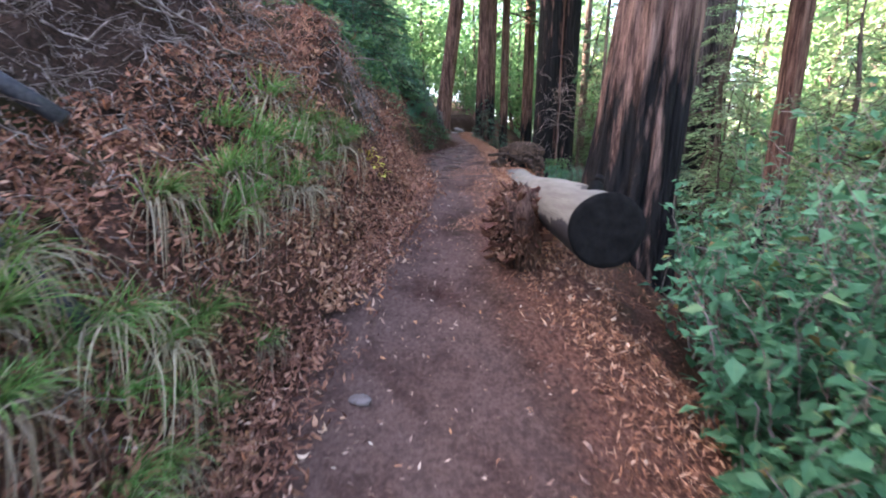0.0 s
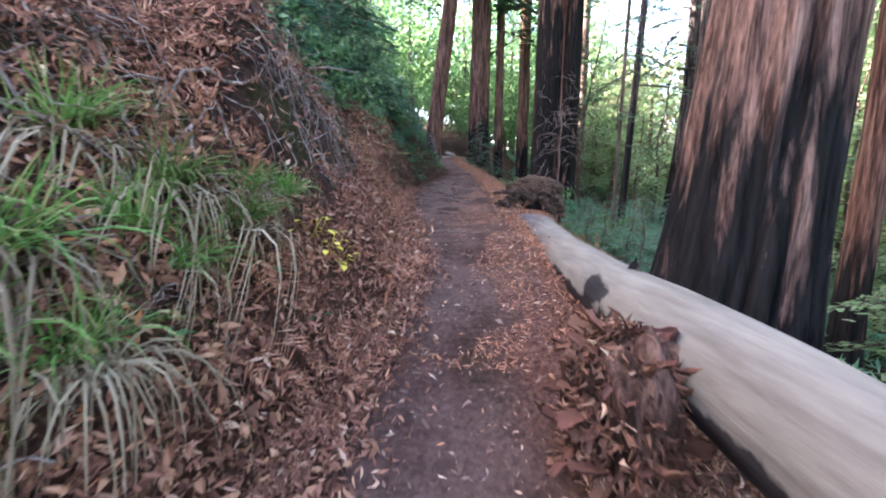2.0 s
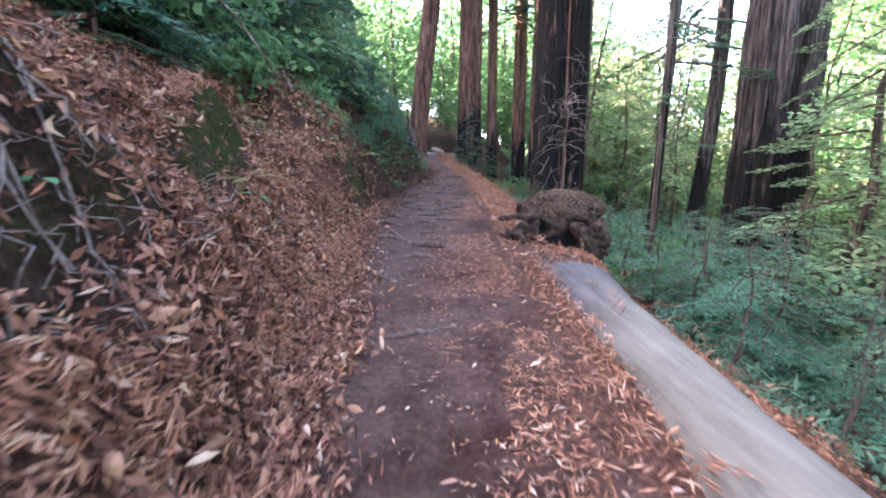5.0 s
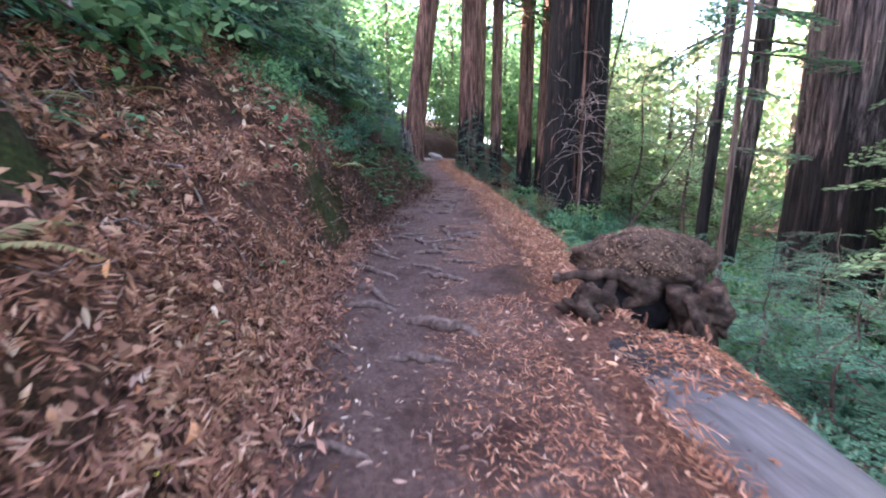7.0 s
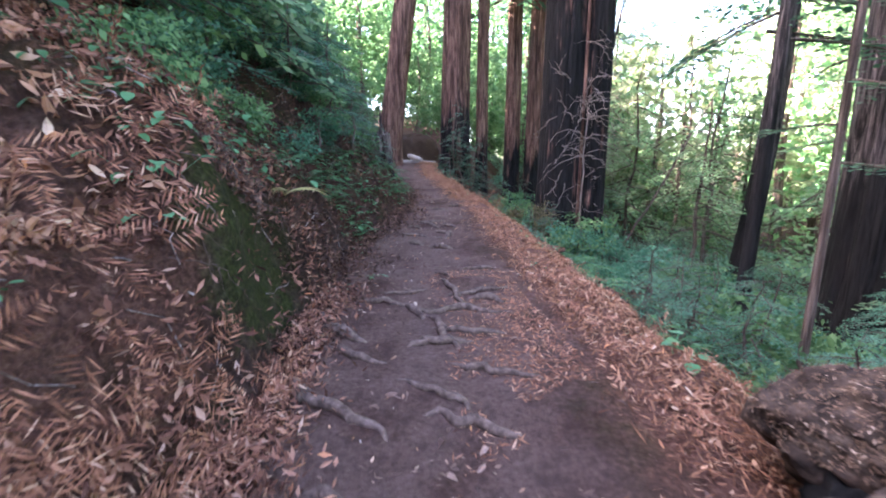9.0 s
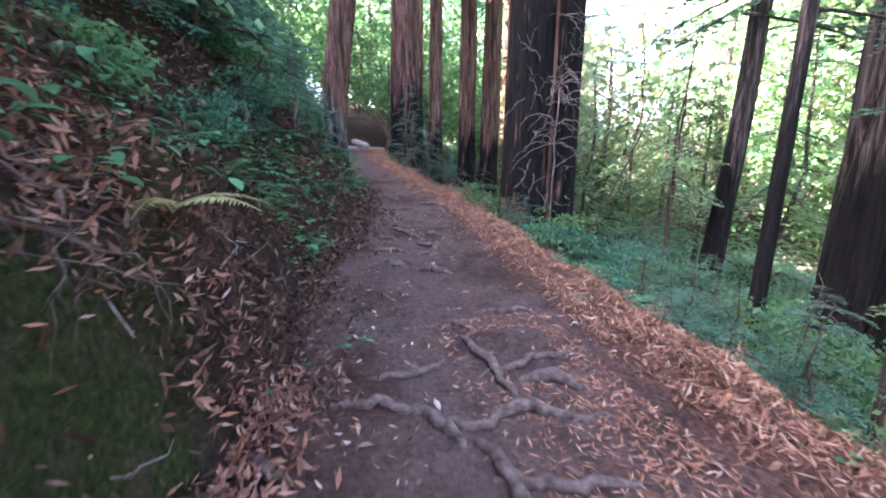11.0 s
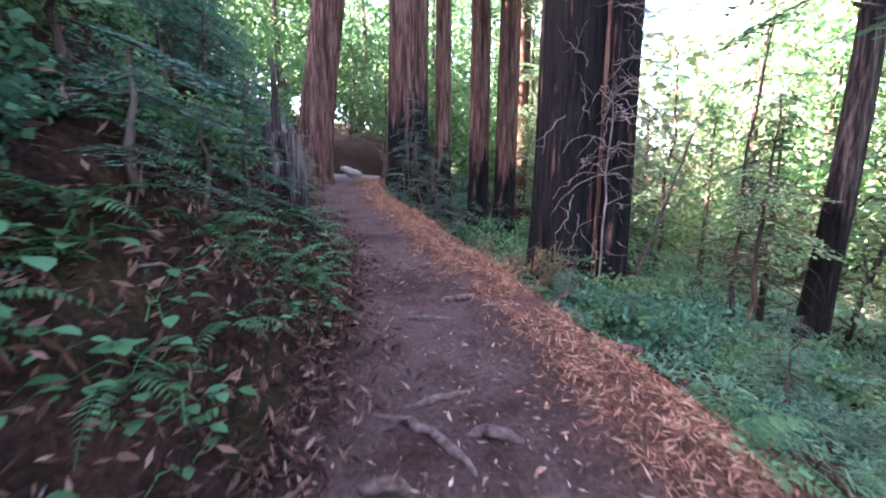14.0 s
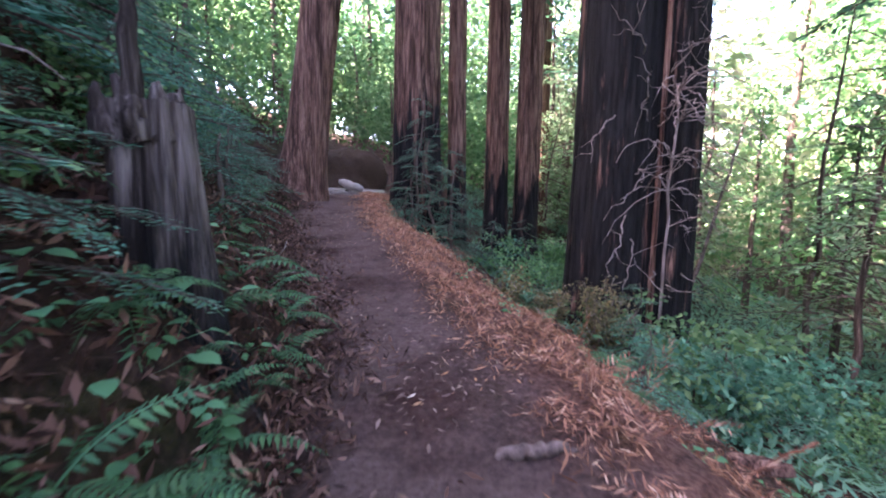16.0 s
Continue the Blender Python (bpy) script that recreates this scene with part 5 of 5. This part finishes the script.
g = np.random.default_rng(14)
for k in range(110):
    yy = g.uniform(1.4, 7.4) if k < 96 else g.uniform(9, 13.5)
    d = g.uniform(.7, 2.4)
    xx = float(np.interp(yy, EDGE_Y, EDGE_L)) - d
    thing("hanging_root", "thin pale grey root hanging down the bank", "root", "hanging roots on the bank", me=Shape().add(*drape(xx, yy, g.uniform(.2, .9), .004 + .011 * g.uniform() ** 2, 800 + k, g.uniform(-.5, .5))).mesh("hanging_root", M_TWIG))
for k in range(50):
    y0, half, d0, d1, rise = LIPS[0] if k < 28 else LIPS[1]
    yy = y0 + half * g.uniform(-1.0, 1.0)
    xx = float(np.interp(yy, EDGE_Y, EDGE_L)) - d1 - g.uniform(-.02, .2)
    top = np.array((xx, yy, spot(xx, yy) + .01))
    fall = g.uniform(.25, .85) if k < 28 else g.uniform(.12, .35)
    tip = top + [g.uniform(.12, .42), g.normal(0, .16), -fall]
    tip[2] = max(tip[2], spot(tip[0], tip[1]) + .02)
    line = wander(top, tip, 10, .35, 4000 + k)
    line[:, 0] += .10 * np.sin(np.linspace(0, np.pi, 10))
    line[:, 2] = np.maximum(line[:, 2], height(line[:, 0], line[:, 1]) + .012)
    r = (.003 + .007 * g.uniform() ** 2) * (1 if k < 28 else .6)
    hang = Shape().add(*tube(line, np.linspace(r, r * .35, 10), 5, .2, k))
    for j in (3, 5, 7):
        hang.add(*tube(wander(line[j], line[j] + g.normal(0, .07, 3) + [.03, 0, -.12], 5, .3, 4100 + 9 * k + j), np.linspace(r * .5, .001, 5), 3, cap=False))
    thing("hanging_root", "thin pale grey root hanging down the bank", "root", "hanging roots on the bank", me=hang.mesh("hanging_root", M_TWIG if k < 28 else M_ROOT))
sh = Shape()
for k in range(1500):
    yy = g.uniform(1.2, 8.0) if k < 1150 else g.uniform(8, 22)
    xx = float(np.interp(yy, EDGE_Y, EDGE_L)) - (.35 + 2.3 * g.uniform() if k < 1150 else .1 + 2.2 * g.uniform())
    a = np.array((xx, yy, float(height(xx, yy)) + .02))
    b = a + g.normal(0, 1, 3) * [.14, .17, .09]
    b[2] = max(b[2], float(height(b[0], b[1])) + .01)
    sh.add(*tube(wander(a, b, 5, .5, k), np.linspace(.0045, .002, 5) * g.uniform(.6, 1.5), 4, cap=False))
for k in range(900):
    yy = g.uniform(1.3, 4.6)
    xx = float(np.interp(yy, EDGE_Y, EDGE_L)) - g.uniform(.9, 2.6)
    a = np.array((xx, yy, float(height(xx, yy)) + .01))
    b = a + g.normal(0, 1, 3) * [.13, .13, .07] + [.14, 0, -.05]
    b[2] = max(b[2], float(height(b[0], b[1])) + .02)
    sh.add(*tube(wander(a, b, 5, .6, 3000 + k), np.linspace(.004, .002, 5) * g.uniform(.6, 1.6), 3, cap=False))
thing("dead_twigs", "tangle of thin dead grey twigs on the bank", "twigs", kind="stuff", me=sh.mesh("dead_twigs", M_TWIG))
for k, (a, b, r) in enumerate([((-3.2, 5.2, 3.1), (-.9, 8.6, 2.9), .014), ((-2.3, 1.2, 2.9), (-1.3, 3.4, 2.2), .02), ((-2.6, 3.0, 2.9), (-1.5, 5.6, 2.25), .013), ((-2.4, 13.2, 3.9), (-.9, 12.4, 2.1), .016)]):
    thing("dead_branch", "thin bare grey dead branch leaning out over the bank", "branch", "dead branches", me=Shape().add(*tube(wander(a, b, 12, .35, 850 + k), np.linspace(r, r * .3, 12), 6, .15, k)).mesh("dead_branch", M_TWIG))

# dark plastic pipe lying half buried in the bank
pipe = thing("pipe", "dark bluish-black pipe lying down the bank", "pipe")
part("pipe_length", Shape().add(*tube([(-2.75, 2.2, 2.2), (-2.45, 2.35, 1.98), (-2.15, 2.5, 1.72)], .05, 14)).mesh("pipe_length", M_PIPE), pipe)
part("pipe_length", Shape().add(*tube([(-2.1, 1.75, 1.32), (-1.85, 1.8, 1.0), (-1.62, 1.86, .68)], .055, 14)).mesh("pipe_length", M_PIPE), pipe)

# second stem and the red seam of the charred redwood
part("trunk", trunk_mesh("trunk", M_BARKBURNT, .4, 19, .25, 1.0, 14, .12, 90, 90, (0, 0), 0, 66), big_burnt, m=pose(.74, -.6, 0))
part("bark_seam", trunk_mesh("bark_seam", M_BARK, .05, 17, .4, 1.0, 6, .3, 24, 60, (.004, 0), 0, 67), big_burnt, "strip of red-brown bark between the stems", m=pose(.22, -.78, 0))
# pale dead branches on the charred redwood
g = np.random.default_rng(23)
for k in range(26):
    u = radians(g.uniform(200, 320))
    z = g.uniform(1.2, 6.2)
    a = np.array((.8 * math.cos(u) + .2, .8 * math.sin(u) - .15, z))
    d = np.array((math.cos(u), math.sin(u), 0)) * g.uniform(.5, 1.2)
    st = wander(a, a + d + [g.uniform(-.7, .4), 0, g.uniform(-.9, .6)], 10, .28, 870 + k)
    br = Shape().add(*tube(st, np.linspace(.012, .003, 10), 6, .2, k))
    for j in (3, 5, 7):
        br.add(*tube(wander(st[j], st[j] + g.normal(0, .28, 3), 6, .5, 900 + 9 * k + j), np.linspace(.007, .002, 6), 4, cap=False))
    part("dead_branch", br.mesh("dead_branch", M_TWIG), big_burnt, "pale bare twisted branch")


# ---- distant wood ----
def crown_mesh(name, mat, rad, tall, n, leaf, seed, clumps=40, cone=False):
    """Leaves in loose clumps, two triangles each."""
    g = np.random.default_rng(seed)
    c = unit(g.normal(size=(clumps, 3))) * g.uniform(.25, 1, (clumps, 1)) ** .5
    if cone:
        zz, u, q = g.uniform(0, 1, clumps), g.uniform(0, 2 * np.pi, clumps), g.uniform(.3, 1, clumps)
        c = np.stack([np.cos(u) * (1 - zz) * q, np.sin(u) * (1 - zz) * q, zz * 2 - 1], -1)
    c = c * [rad, rad, tall / 2] + [0, 0, tall / 2]
    i = g.integers(0, clumps, n)
    p = c[i] + g.normal(0, 1, (n, 3)) * rad * ([.2, .2, .1] if not cone else [.2, .2, .045])
    al = unit(g.normal(size=(n, 3)) * [1, 1, .5] - [0, 0, .25])
    sd = random_side(al, g)
    L = leaf * g.uniform(.6, 1.4, (n, 1))
    W = L * g.uniform(.2, .34, (n, 1))
    mid = p + al * L * .45
    v = np.stack([p, mid + sd * W, p + al * L - [0, 0, .02], mid - sd * W], 1).reshape(-1, 3)
    k = np.arange(n)[:, None] * 4
    return mesh_from(name, v, np.concatenate([k + [0, 2, 1], k + [0, 3, 2]]), mat, False)


def far_tree(x, y, scale, trunk_me, crown_me, lift, label, name="forest_tree"):
    t = thing(name, label, "tree", "distant trees", m=pose(x, y, spot(x, y, .3), 0, 0, (x * 37 + y * 91) % 360) @ Matrix.Diagonal((scale, scale, scale, 1)))
    part("trunk", trunk_me, t)
    part("crown", crown_me, t, m=pose(0, 0, lift))
    return t


def shrub(x, y, scale, crown_me, label):
    t = thing("shrub", label, "bush", "shrubs", m=pose(x, y, spot(x, y, .1), 0, 0, (x * 57 + y * 31) % 360) @ Matrix.Diagonal((scale, scale, scale, 1)))
    part("stem", STEM, t)
    part("crown", crown_me, t)
    return t


TR_A = trunk_mesh("trunk", M_THINBARK, .14, 7.2, .4, .5, 10, .08, 20, 20, (.02, 0), .3, 41, .1)
TR_B = trunk_mesh("trunk", M_THINBARK, .22, 13.5, .4, .6, 10, .08, 24, 20, (.0, 0), 0, 42, .06)
STEM = Shape().add(*tube([(0, 0, -.2), (.02, 0, .4), (0, .05, 1.0)], [.03, .02, .008], 6)).mesh("stem", M_THINBARK)
CR_LIGHT = [crown_mesh("crown", M_CANOPY, 2.8, 7.0, 1800, .29, 701 + i, 60) for i in range(2)]
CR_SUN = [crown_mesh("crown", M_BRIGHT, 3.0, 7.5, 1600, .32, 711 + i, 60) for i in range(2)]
CR_CON = [crown_mesh("crown", M_CANOPYDARK, 2.8, 12, 2500, .32, 721 + i, 130, True) for i in range(2)]
CR_CONLIGHT = [crown_mesh("crown", M_CANOPY, 2.6, 12, 2000, .24, 726 + i, 110, True) for i in range(2)]
CR_BUSH = [crown_mesh("crown", M_REDWOODLEAF, .9, 1.3, 850, .12, 731 + i, 46) for i in range(2)]
CR_BUSHLIGHT = [crown_mesh("crown", M_CANOPY, 1.0, 1.6, 850, .13, 741 + i, 46) for i in range(2)]
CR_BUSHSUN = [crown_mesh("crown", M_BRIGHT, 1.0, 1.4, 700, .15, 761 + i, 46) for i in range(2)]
CR_BUSHDARK = [crown_mesh("crown", M_CANOPYDARK, 1.0, 1.6, 950, .13, 751 + i, 50) for i in range(2)]
g = np.random.default_rng(99)
# bright understorey beyond the bend
for k, (x, y, s) in enumerate([(-1.5, 33, .6), (1.5, 35, .7), (4, 37, .9), (-4, 36, .9), (7, 40, 1.0), (0, 42, 1.2), (-6, 31, .8), (3.5, 33, .6), (10, 44, 1.1), (-8, 40, 1.2), (6, 48, 1.4), (-2, 50, 1.5), (1, 60, 1.8), (9, 56, 1.6), (-7, 52, 1.6), (14, 52, 1.5), (4, 44, 1.1), (-3.5, 30.5, .5), (2.6, 31.2, .5), (8, 34, .7), (-12, 46, 1.5), (3, 55, 2.0), (-4, 43, 1.6), (12, 48, 1.9), (16, 62, 2.2), (-10, 60, 2.2), (7, 66, 2.3), (20, 45, 1.8), (2.2, 38.5, 1.3), (5.6, 35, 1.1)]):
    far_tree(x, y, s, TR_A, CR_LIGHT[k % 2], .5, "light green leafy tree beyond the bend")
# hillside conifers
for k, (x, y, s) in enumerate([(-6.5, 22, .5), (-4.6, 25, .5), (-8, 26.5, .6), (-8, 17, .5), (-6.2, 13, .45), (-4, 29.5, .6), (-7.5, 7, .45), (-10, 35, .9), (-5.6, 18.5, .45), (-7.5, 2, .45), (-6, 9.8, .4), (-9, 31, .7)]):
    far_tree(x, y, s, TR_B, CR_CON[k % 2], 1.2, "dark conifer on the wooded hillside")
# thickets on the hillside above the bank
for k in range(84):
    y = g.uniform(5.5, 28)
    d = (2.4 if y < 10.5 else 1.5) + 5 * g.uniform() ** 1.4
    shrub(float(np.interp(y, EDGE_Y, EDGE_L)) - d, y, g.uniform(.55, 1.15), (CR_BUSHDARK if k % 5 == 0 else CR_BUSHLIGHT)[k % 2], "leafy green thicket on the hillside above the bank")
for k in range(46):
    y = g.uniform(11.5, 24)
    d = .75 + 1.5 * g.uniform()
    shrub(float(np.interp(y, EDGE_Y, EDGE_L)) - d, y, g.uniform(.22, .45), (CR_BUSHDARK if k % 2 else CR_BUSH)[k % 2], "low dark green thicket on the lip of the bank")
for k in range(44):
    y = g.uniform(10.8, 18)
    d = .75 + 2.2 * g.uniform()
    shrub(float(np.interp(y, EDGE_Y, EDGE_L)) - d, y, g.uniform(.2, .38), CR_BUSHLIGHT[k % 2], "low leafy green seedlings on the hillside litter")
# undergrowth down the slope
for k in range(46):
    y = g.uniform(6, 30)
    d = 2.4 + 5 * g.uniform() ** 1.1
    shrub(float(np.interp(y, EDGE_Y, EDGE_R)) + d, y, g.uniform(.4, .9), (CR_BUSH if k % 2 else CR_BUSHLIGHT)[k % 2], "blue-green undergrowth on the valley slope")
g2 = np.random.default_rng(515)
n = 52000
cy2 = g2.uniform(7, 44, n)
cx2 = np.interp(cy2, EDGE_Y, EDGE_R) + np.interp(cy2, [10, 15, 24], [1.9, 3.0, 2.6]) + 19 * g2.uniform(0, 1, n) ** 1.3
cx2, cy2 = thin(cx2, cy2, .8, .5, 81)
n = len(cx2)
al = unit(g2.normal(size=(n, 3)) * [1, 1, .3] + [0, 0, .35])
far_off = 1 + cx2 / 14
cov, cof = needles(np.stack([cx2, cy2, height(cx2, cy2) + g2.uniform(0, .25, n)], -1), al, unit(np.cross(al, [0, 0, 1.0])), g2.uniform(.08, .2, n) * far_off, g2.uniform(.02, .045, n) * far_off)
thing("ground_cover", "pale blue-green ferny ground cover on the valley slope", "undergrowth", kind="stuff", me=mesh_from("ground_cover", cov, cof, M_COVER, False))
# valley conifers in a lighter leaf and the far side, sunlight in its leaf colour
for k, (x, y, s) in enumerate([(14.5, 27, .6), (12, 34, .8), (18, 18, .7), (12.5, 10, .6), (17, 7, .8), (14, 2, .8), (12.5, 23, .5), (17, 38, .9)]):
    far_tree(x, y, s, TR_B, CR_CONLIGHT[k % 2], 2.0, "sparse light green conifer in the valley below the path")
for k in range(16):
    x, y = 18 + 34 * g.uniform() ** 1.0, g.uniform(-14, 90)
    far_tree(x, y, g.uniform(.8, 1.4), TR_A, CR_SUN[k % 2], .0, "yellow-green tree with sun-bright leaf colour on the far side of the valley")
for k in range(12):
    far_tree(g.uniform(11, 22), g.uniform(2, 48), g.uniform(.35, .6), TR_A, (CR_LIGHT if k % 2 else CR_SUN)[k // 2 % 2], .5, "light green young tree in the valley")
# two of the three tall crowns carry the sun-bright leaf colour
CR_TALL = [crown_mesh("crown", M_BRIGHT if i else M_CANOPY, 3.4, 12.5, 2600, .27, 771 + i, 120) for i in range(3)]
TR_C = trunk_mesh("trunk", M_THINBARK, .2, 12.0, .4, .5, 10, .08, 20, 20, (.0, 0), .3, 43, .07)
g = np.random.default_rng(310)
placed = 0
while placed < 64:
    x, y = g.uniform(15, 46), g.uniform(-8, 85)
    way = math.degrees(math.atan2(x - 10.5, y - 23.6))
    if x < 15 + max(0, 8 - y) * .3 or (24 < way < 52 and y > 23) or (y > 55 and x < 20):
        continue
    far_tree(x, y, g.uniform(1.0, 1.5) * (1 + (x - 15) / 45), TR_C, CR_TALL[placed % 3], .3, "tall sunlit yellow-green tree across the valley")
    placed += 1
for k, (x, y, sc) in enumerate([(9.5, 40, 1.3), (13, 46, 1.5), (6.5, 38, 1.1), (3, 47, 1.4), (-1.5, 38, 1.1), (-4.5, 33.5, 1.0), (-6.5, 38, 1.3), (10, 52, 1.7), (-3, 55, 1.8), (-8.5, 30, 1.0), (-6.5, 27.5, .9), (-9.5, 24, .9), (-8.6, 20.5, .8)]):
    far_tree(x, y, sc, TR_C, CR_TALL[0], .3, "tall light green leafy tree behind the redwoods")
# lacy young conifers on the valley side, hazy light painted into their pale needles
def lacy(x, y, tall, reach, count, seed, meshes, label, r=.05):
    t = thing("young_conifer", label, "tree", "young conifers", m=pose(x, y, spot(x, y, .1)))
    st = wander((0, 0, 0), (.05 * tall, 0, tall), 10, .12, seed)
    part("trunk", Shape().add(*tube(st, np.linspace(r * .6 + .005 * tall, .008, 10), 7, .1, seed)).mesh("trunk", M_THINBARK), t)
    dress(t, .12 * tall, tall, count, reach, meshes, seed, lean=(.05, 0), droop=16)
    return t


for k, (x, y, h, r) in enumerate([(10.8, 22.4, 9.0, 2.0), (10.4, 27.0, 10.5, 2.4), (7.8, 12.0, 5.5, 1.7), (6.6, 10.4, 4.6, 1.5), (9.6, 12.6, 6.5, 1.9), (8.8, 9.6, 6.0, 1.8), (7.6, 29.0, 6.5, 1.8), (14.0, 29.0, 13.0, 2.8), (14.6, 22.0, 12.5, 2.8), (11.0, 31.5, 7.0, 2.0), (15.0, 17.0, 12.0, 2.8), (10.5, 9.0, 7.0, 2.0)]):
    lacy(x, y, h, r, int(14 + 2.2 * h), 950 + k, SPRAY_PALE, "lacy young conifer with drooping branches on the valley side")
for k, (x, y, h, r) in enumerate([(-3.0, 13.4, 4.2, 2.0), (-2.6, 15.2, 4.0, 1.9), (-3.2, 17.0, 4.6, 2.1), (-2.7, 18.8, 4.2, 2.0), (-3.1, 20.8, 4.8, 2.1), (-2.9, 22.8, 4.4, 2.0), (-4.2, 11.4, 4.4, 2.0), (-4.6, 8.6, 4.2, 2.0), (-2.9, 9.6, 2.2, 1.3), (-2.7, 11.0, 2.0, 1.2), (-2.5, 12.4, 1.8, 1.1), (-3.2, 7.4, 2.0, 1.2), (-3.4, 10.2, 2.8, 1.5), (-2.4, 13.2, 1.8, 1.2)]):
    lacy(x, y, h, r, 30, 990 + k, (SPRAY_PALE if k % 2 else SPRAY_FAR) if k < 8 else SPRAY_NEAR, "feathery green young conifer overhanging the bank")
# dead sapling with pale arching twigs before the charred redwood
sap = thing("dead_sapling", "dead sapling with pale arching bare twigs on the slope", "tree", m=pose(5.5, 21.3, spot(5.5, 21.3, .1)))
top = 4.7 - spot(5.2, 21.3, .1)
st = wander((0, 0, 0), (.12, 0, top), 10, .06, 16)
part("stem", Shape().add(*tube(st, np.linspace(.028, .014, 10), 8, .15, 16)).mesh("stem", M_TWIG), sap)
for k in range(26):
    a = st[9 - (k % 4)]
    u, L, up = -1.57 + 1.5 * math.sin(2.4 * k), .8 + .8 * ((k * 7) % 10) / 10, .6 * ((k * 3) % 7) / 7
    s = np.linspace(0, 1, 10)[:, None]
    arc = a + s * L * np.array((math.cos(u), math.sin(u), 0)) + np.array((0, 0, 1.0)) * (up * s * 2.2 - (up + .75) * s ** 2)
    arc[1:] += np.random.default_rng(400 + k).normal(0, .022, (9, 3))
    part("twig", Shape().add(*tube(arc, np.linspace(.012, .004, 10), 5, .2, k)).mesh("twig", M_TWIG), sap)
for k, (x, y, h, r) in enumerate([(13.6, 13.0, 13.0, 2.8), (10.2, 9.4, 10.0, 2.4), (9.6, 6.6, 9.0, 2.3), (7.6, 4.4, 8.0, 2.1), (8.4, 30.6, 13.0, 2.2), (11.0, 34.0, 14.0, 2.6), (6.9, 11.6, 8.0, 1.9), (5.6, 6.4, 5.0, 1.5), (5.0, 2.4, 5.0, 1.6)]):
    lacy(x, y, h, r, int(16 + 2.4 * h), 1030 + k, SPRAY_PALE, "tall feathery conifer on the valley side", .1)
for k, (x, y, h, r) in enumerate([(8.0, 25.0, 14.0, 1.3), (13.2, 33.5, 16.0, 2.6), (8.6, 14.0, 7.5, 2.0)]):
    lacy(x, y, h, r, int(16 + 2.4 * h), 1010 + k, SPRAY_PALE, "tall lacy conifer on the valley side")
# these crowns use the sun-bright leaf to look lit among the others
for k, (x, y, s) in enumerate([(15, 33, 1.5), (19, 36, 1.5), (16, 13, .9), (20, 15, 1.1), (15, 8, .9), (19, 9, 1.1), (13, 37, 1.1), (24, 38, 1.4), (16.5, 3, 1.0), (21, 4, 1.2), (12.5, 5.5, .8)]):
    far_tree(x, y, s, TR_A, CR_SUN[k % 2], .2, "pale green leafy tree in the valley")
# scrub on the far slope, sunlight painted into its leaf colour
for k in range(40):
    shrub(16 + 26 * g.uniform(), g.uniform(0, 60), g.uniform(1.0, 2.2), CR_BUSHSUN[k % 2], "scrub with sun-bright leaf colour across the valley")
# young conifer with drooping bare arms, a leaning stem behind it, and the creek bed below
lean = thing("dead_conifer", "thin grey young conifer with drooping bare arms", "tree", m=pose(8.59, 20.37, spot(8.59, 20.37, .1)))
st = wander((0, 0, 0), (.25, .1, 5.4), 14, .08, 5)
part("stem", Shape().add(*tube(st, np.linspace(.07, .02, 14), 9, .15, 5)).mesh("stem", M_THINBARK), lean)
for k in range(34):
    i = 4 + k % 9
    a, u, L = st[i], radians(137.5 * k), 1.25 - .07 * i + .2 * (k % 3)
    q = np.linspace(0, 1, 9)[:, None]
    arc = a + q * L * np.array((math.cos(u), math.sin(u), 0)) + np.array((0, 0, 1.0)) * (.22 * q - .75 * L * q ** 2)
    arc[1:] += np.random.default_rng(60 + k).normal(0, .018, (8, 3))
    part("arm", Shape().add(*tube(arc, np.linspace(.016, .004, 9), 5, .2, k)).mesh("arm", M_THINBARK), lean)
dress(lean, 2.6, 5.4, 16, 1.3, SPRAY_PALE, 63, lean=(.045, .02), droop=22)
slant = thing("leaning_stem", "thin leaning grey stem reaching over the valley", "tree", m=pose(8.3, 23.7, spot(8.3, 23.7, .1)))
st = wander((0, 0, 0), (7.6, 4.4, 7.9), 16, .06, 6)
part("stem", Shape().add(*tube(st, np.linspace(.06, .025, 16), 8, .15, 6)).mesh("stem", M_THINBARK), slant)
for k in range(22):
    a = st[5 + k % 10]
    b = a + np.random.default_rng(660 + k).normal(0, 1, 3) * [.6, .6, .35] + [0, 0, .1]
    part("twig", Shape().add(*tube(wander(a, b, 7, .3, 640 + k), np.linspace(.014, .004, 7), 4, .2, k)).mesh("twig", M_TWIG), slant)
cyy = np.linspace(8, 70, 120)
cxx = 23 + 2.2 * np.sin(cyy * .12) + .6 * np.sin(cyy * .5)
wdt = 2.4 + .8 * np.sin(cyy * .31)
rows = [cxx + wdt * q for q in (-1, -.6, -.2, .2, .6, 1)]
cv = np.stack([np.stack([r, cyy, height(r, cyy) + (.02 if 0 < i < 5 else -.1)], -1) for i, r in enumerate(rows)], 1).reshape(-1, 3)
cf = [[i * 6 + j, i * 6 + j + 1, (i + 1) * 6 + j + 1, (i + 1) * 6 + j] for i in range(119) for j in range(5)]
thing("creek_bed", "pale sandy dry creek bed on the valley floor", "creek bed", kind="structure", me=mesh_from("creek_bed", cv, cf, M_SAND))
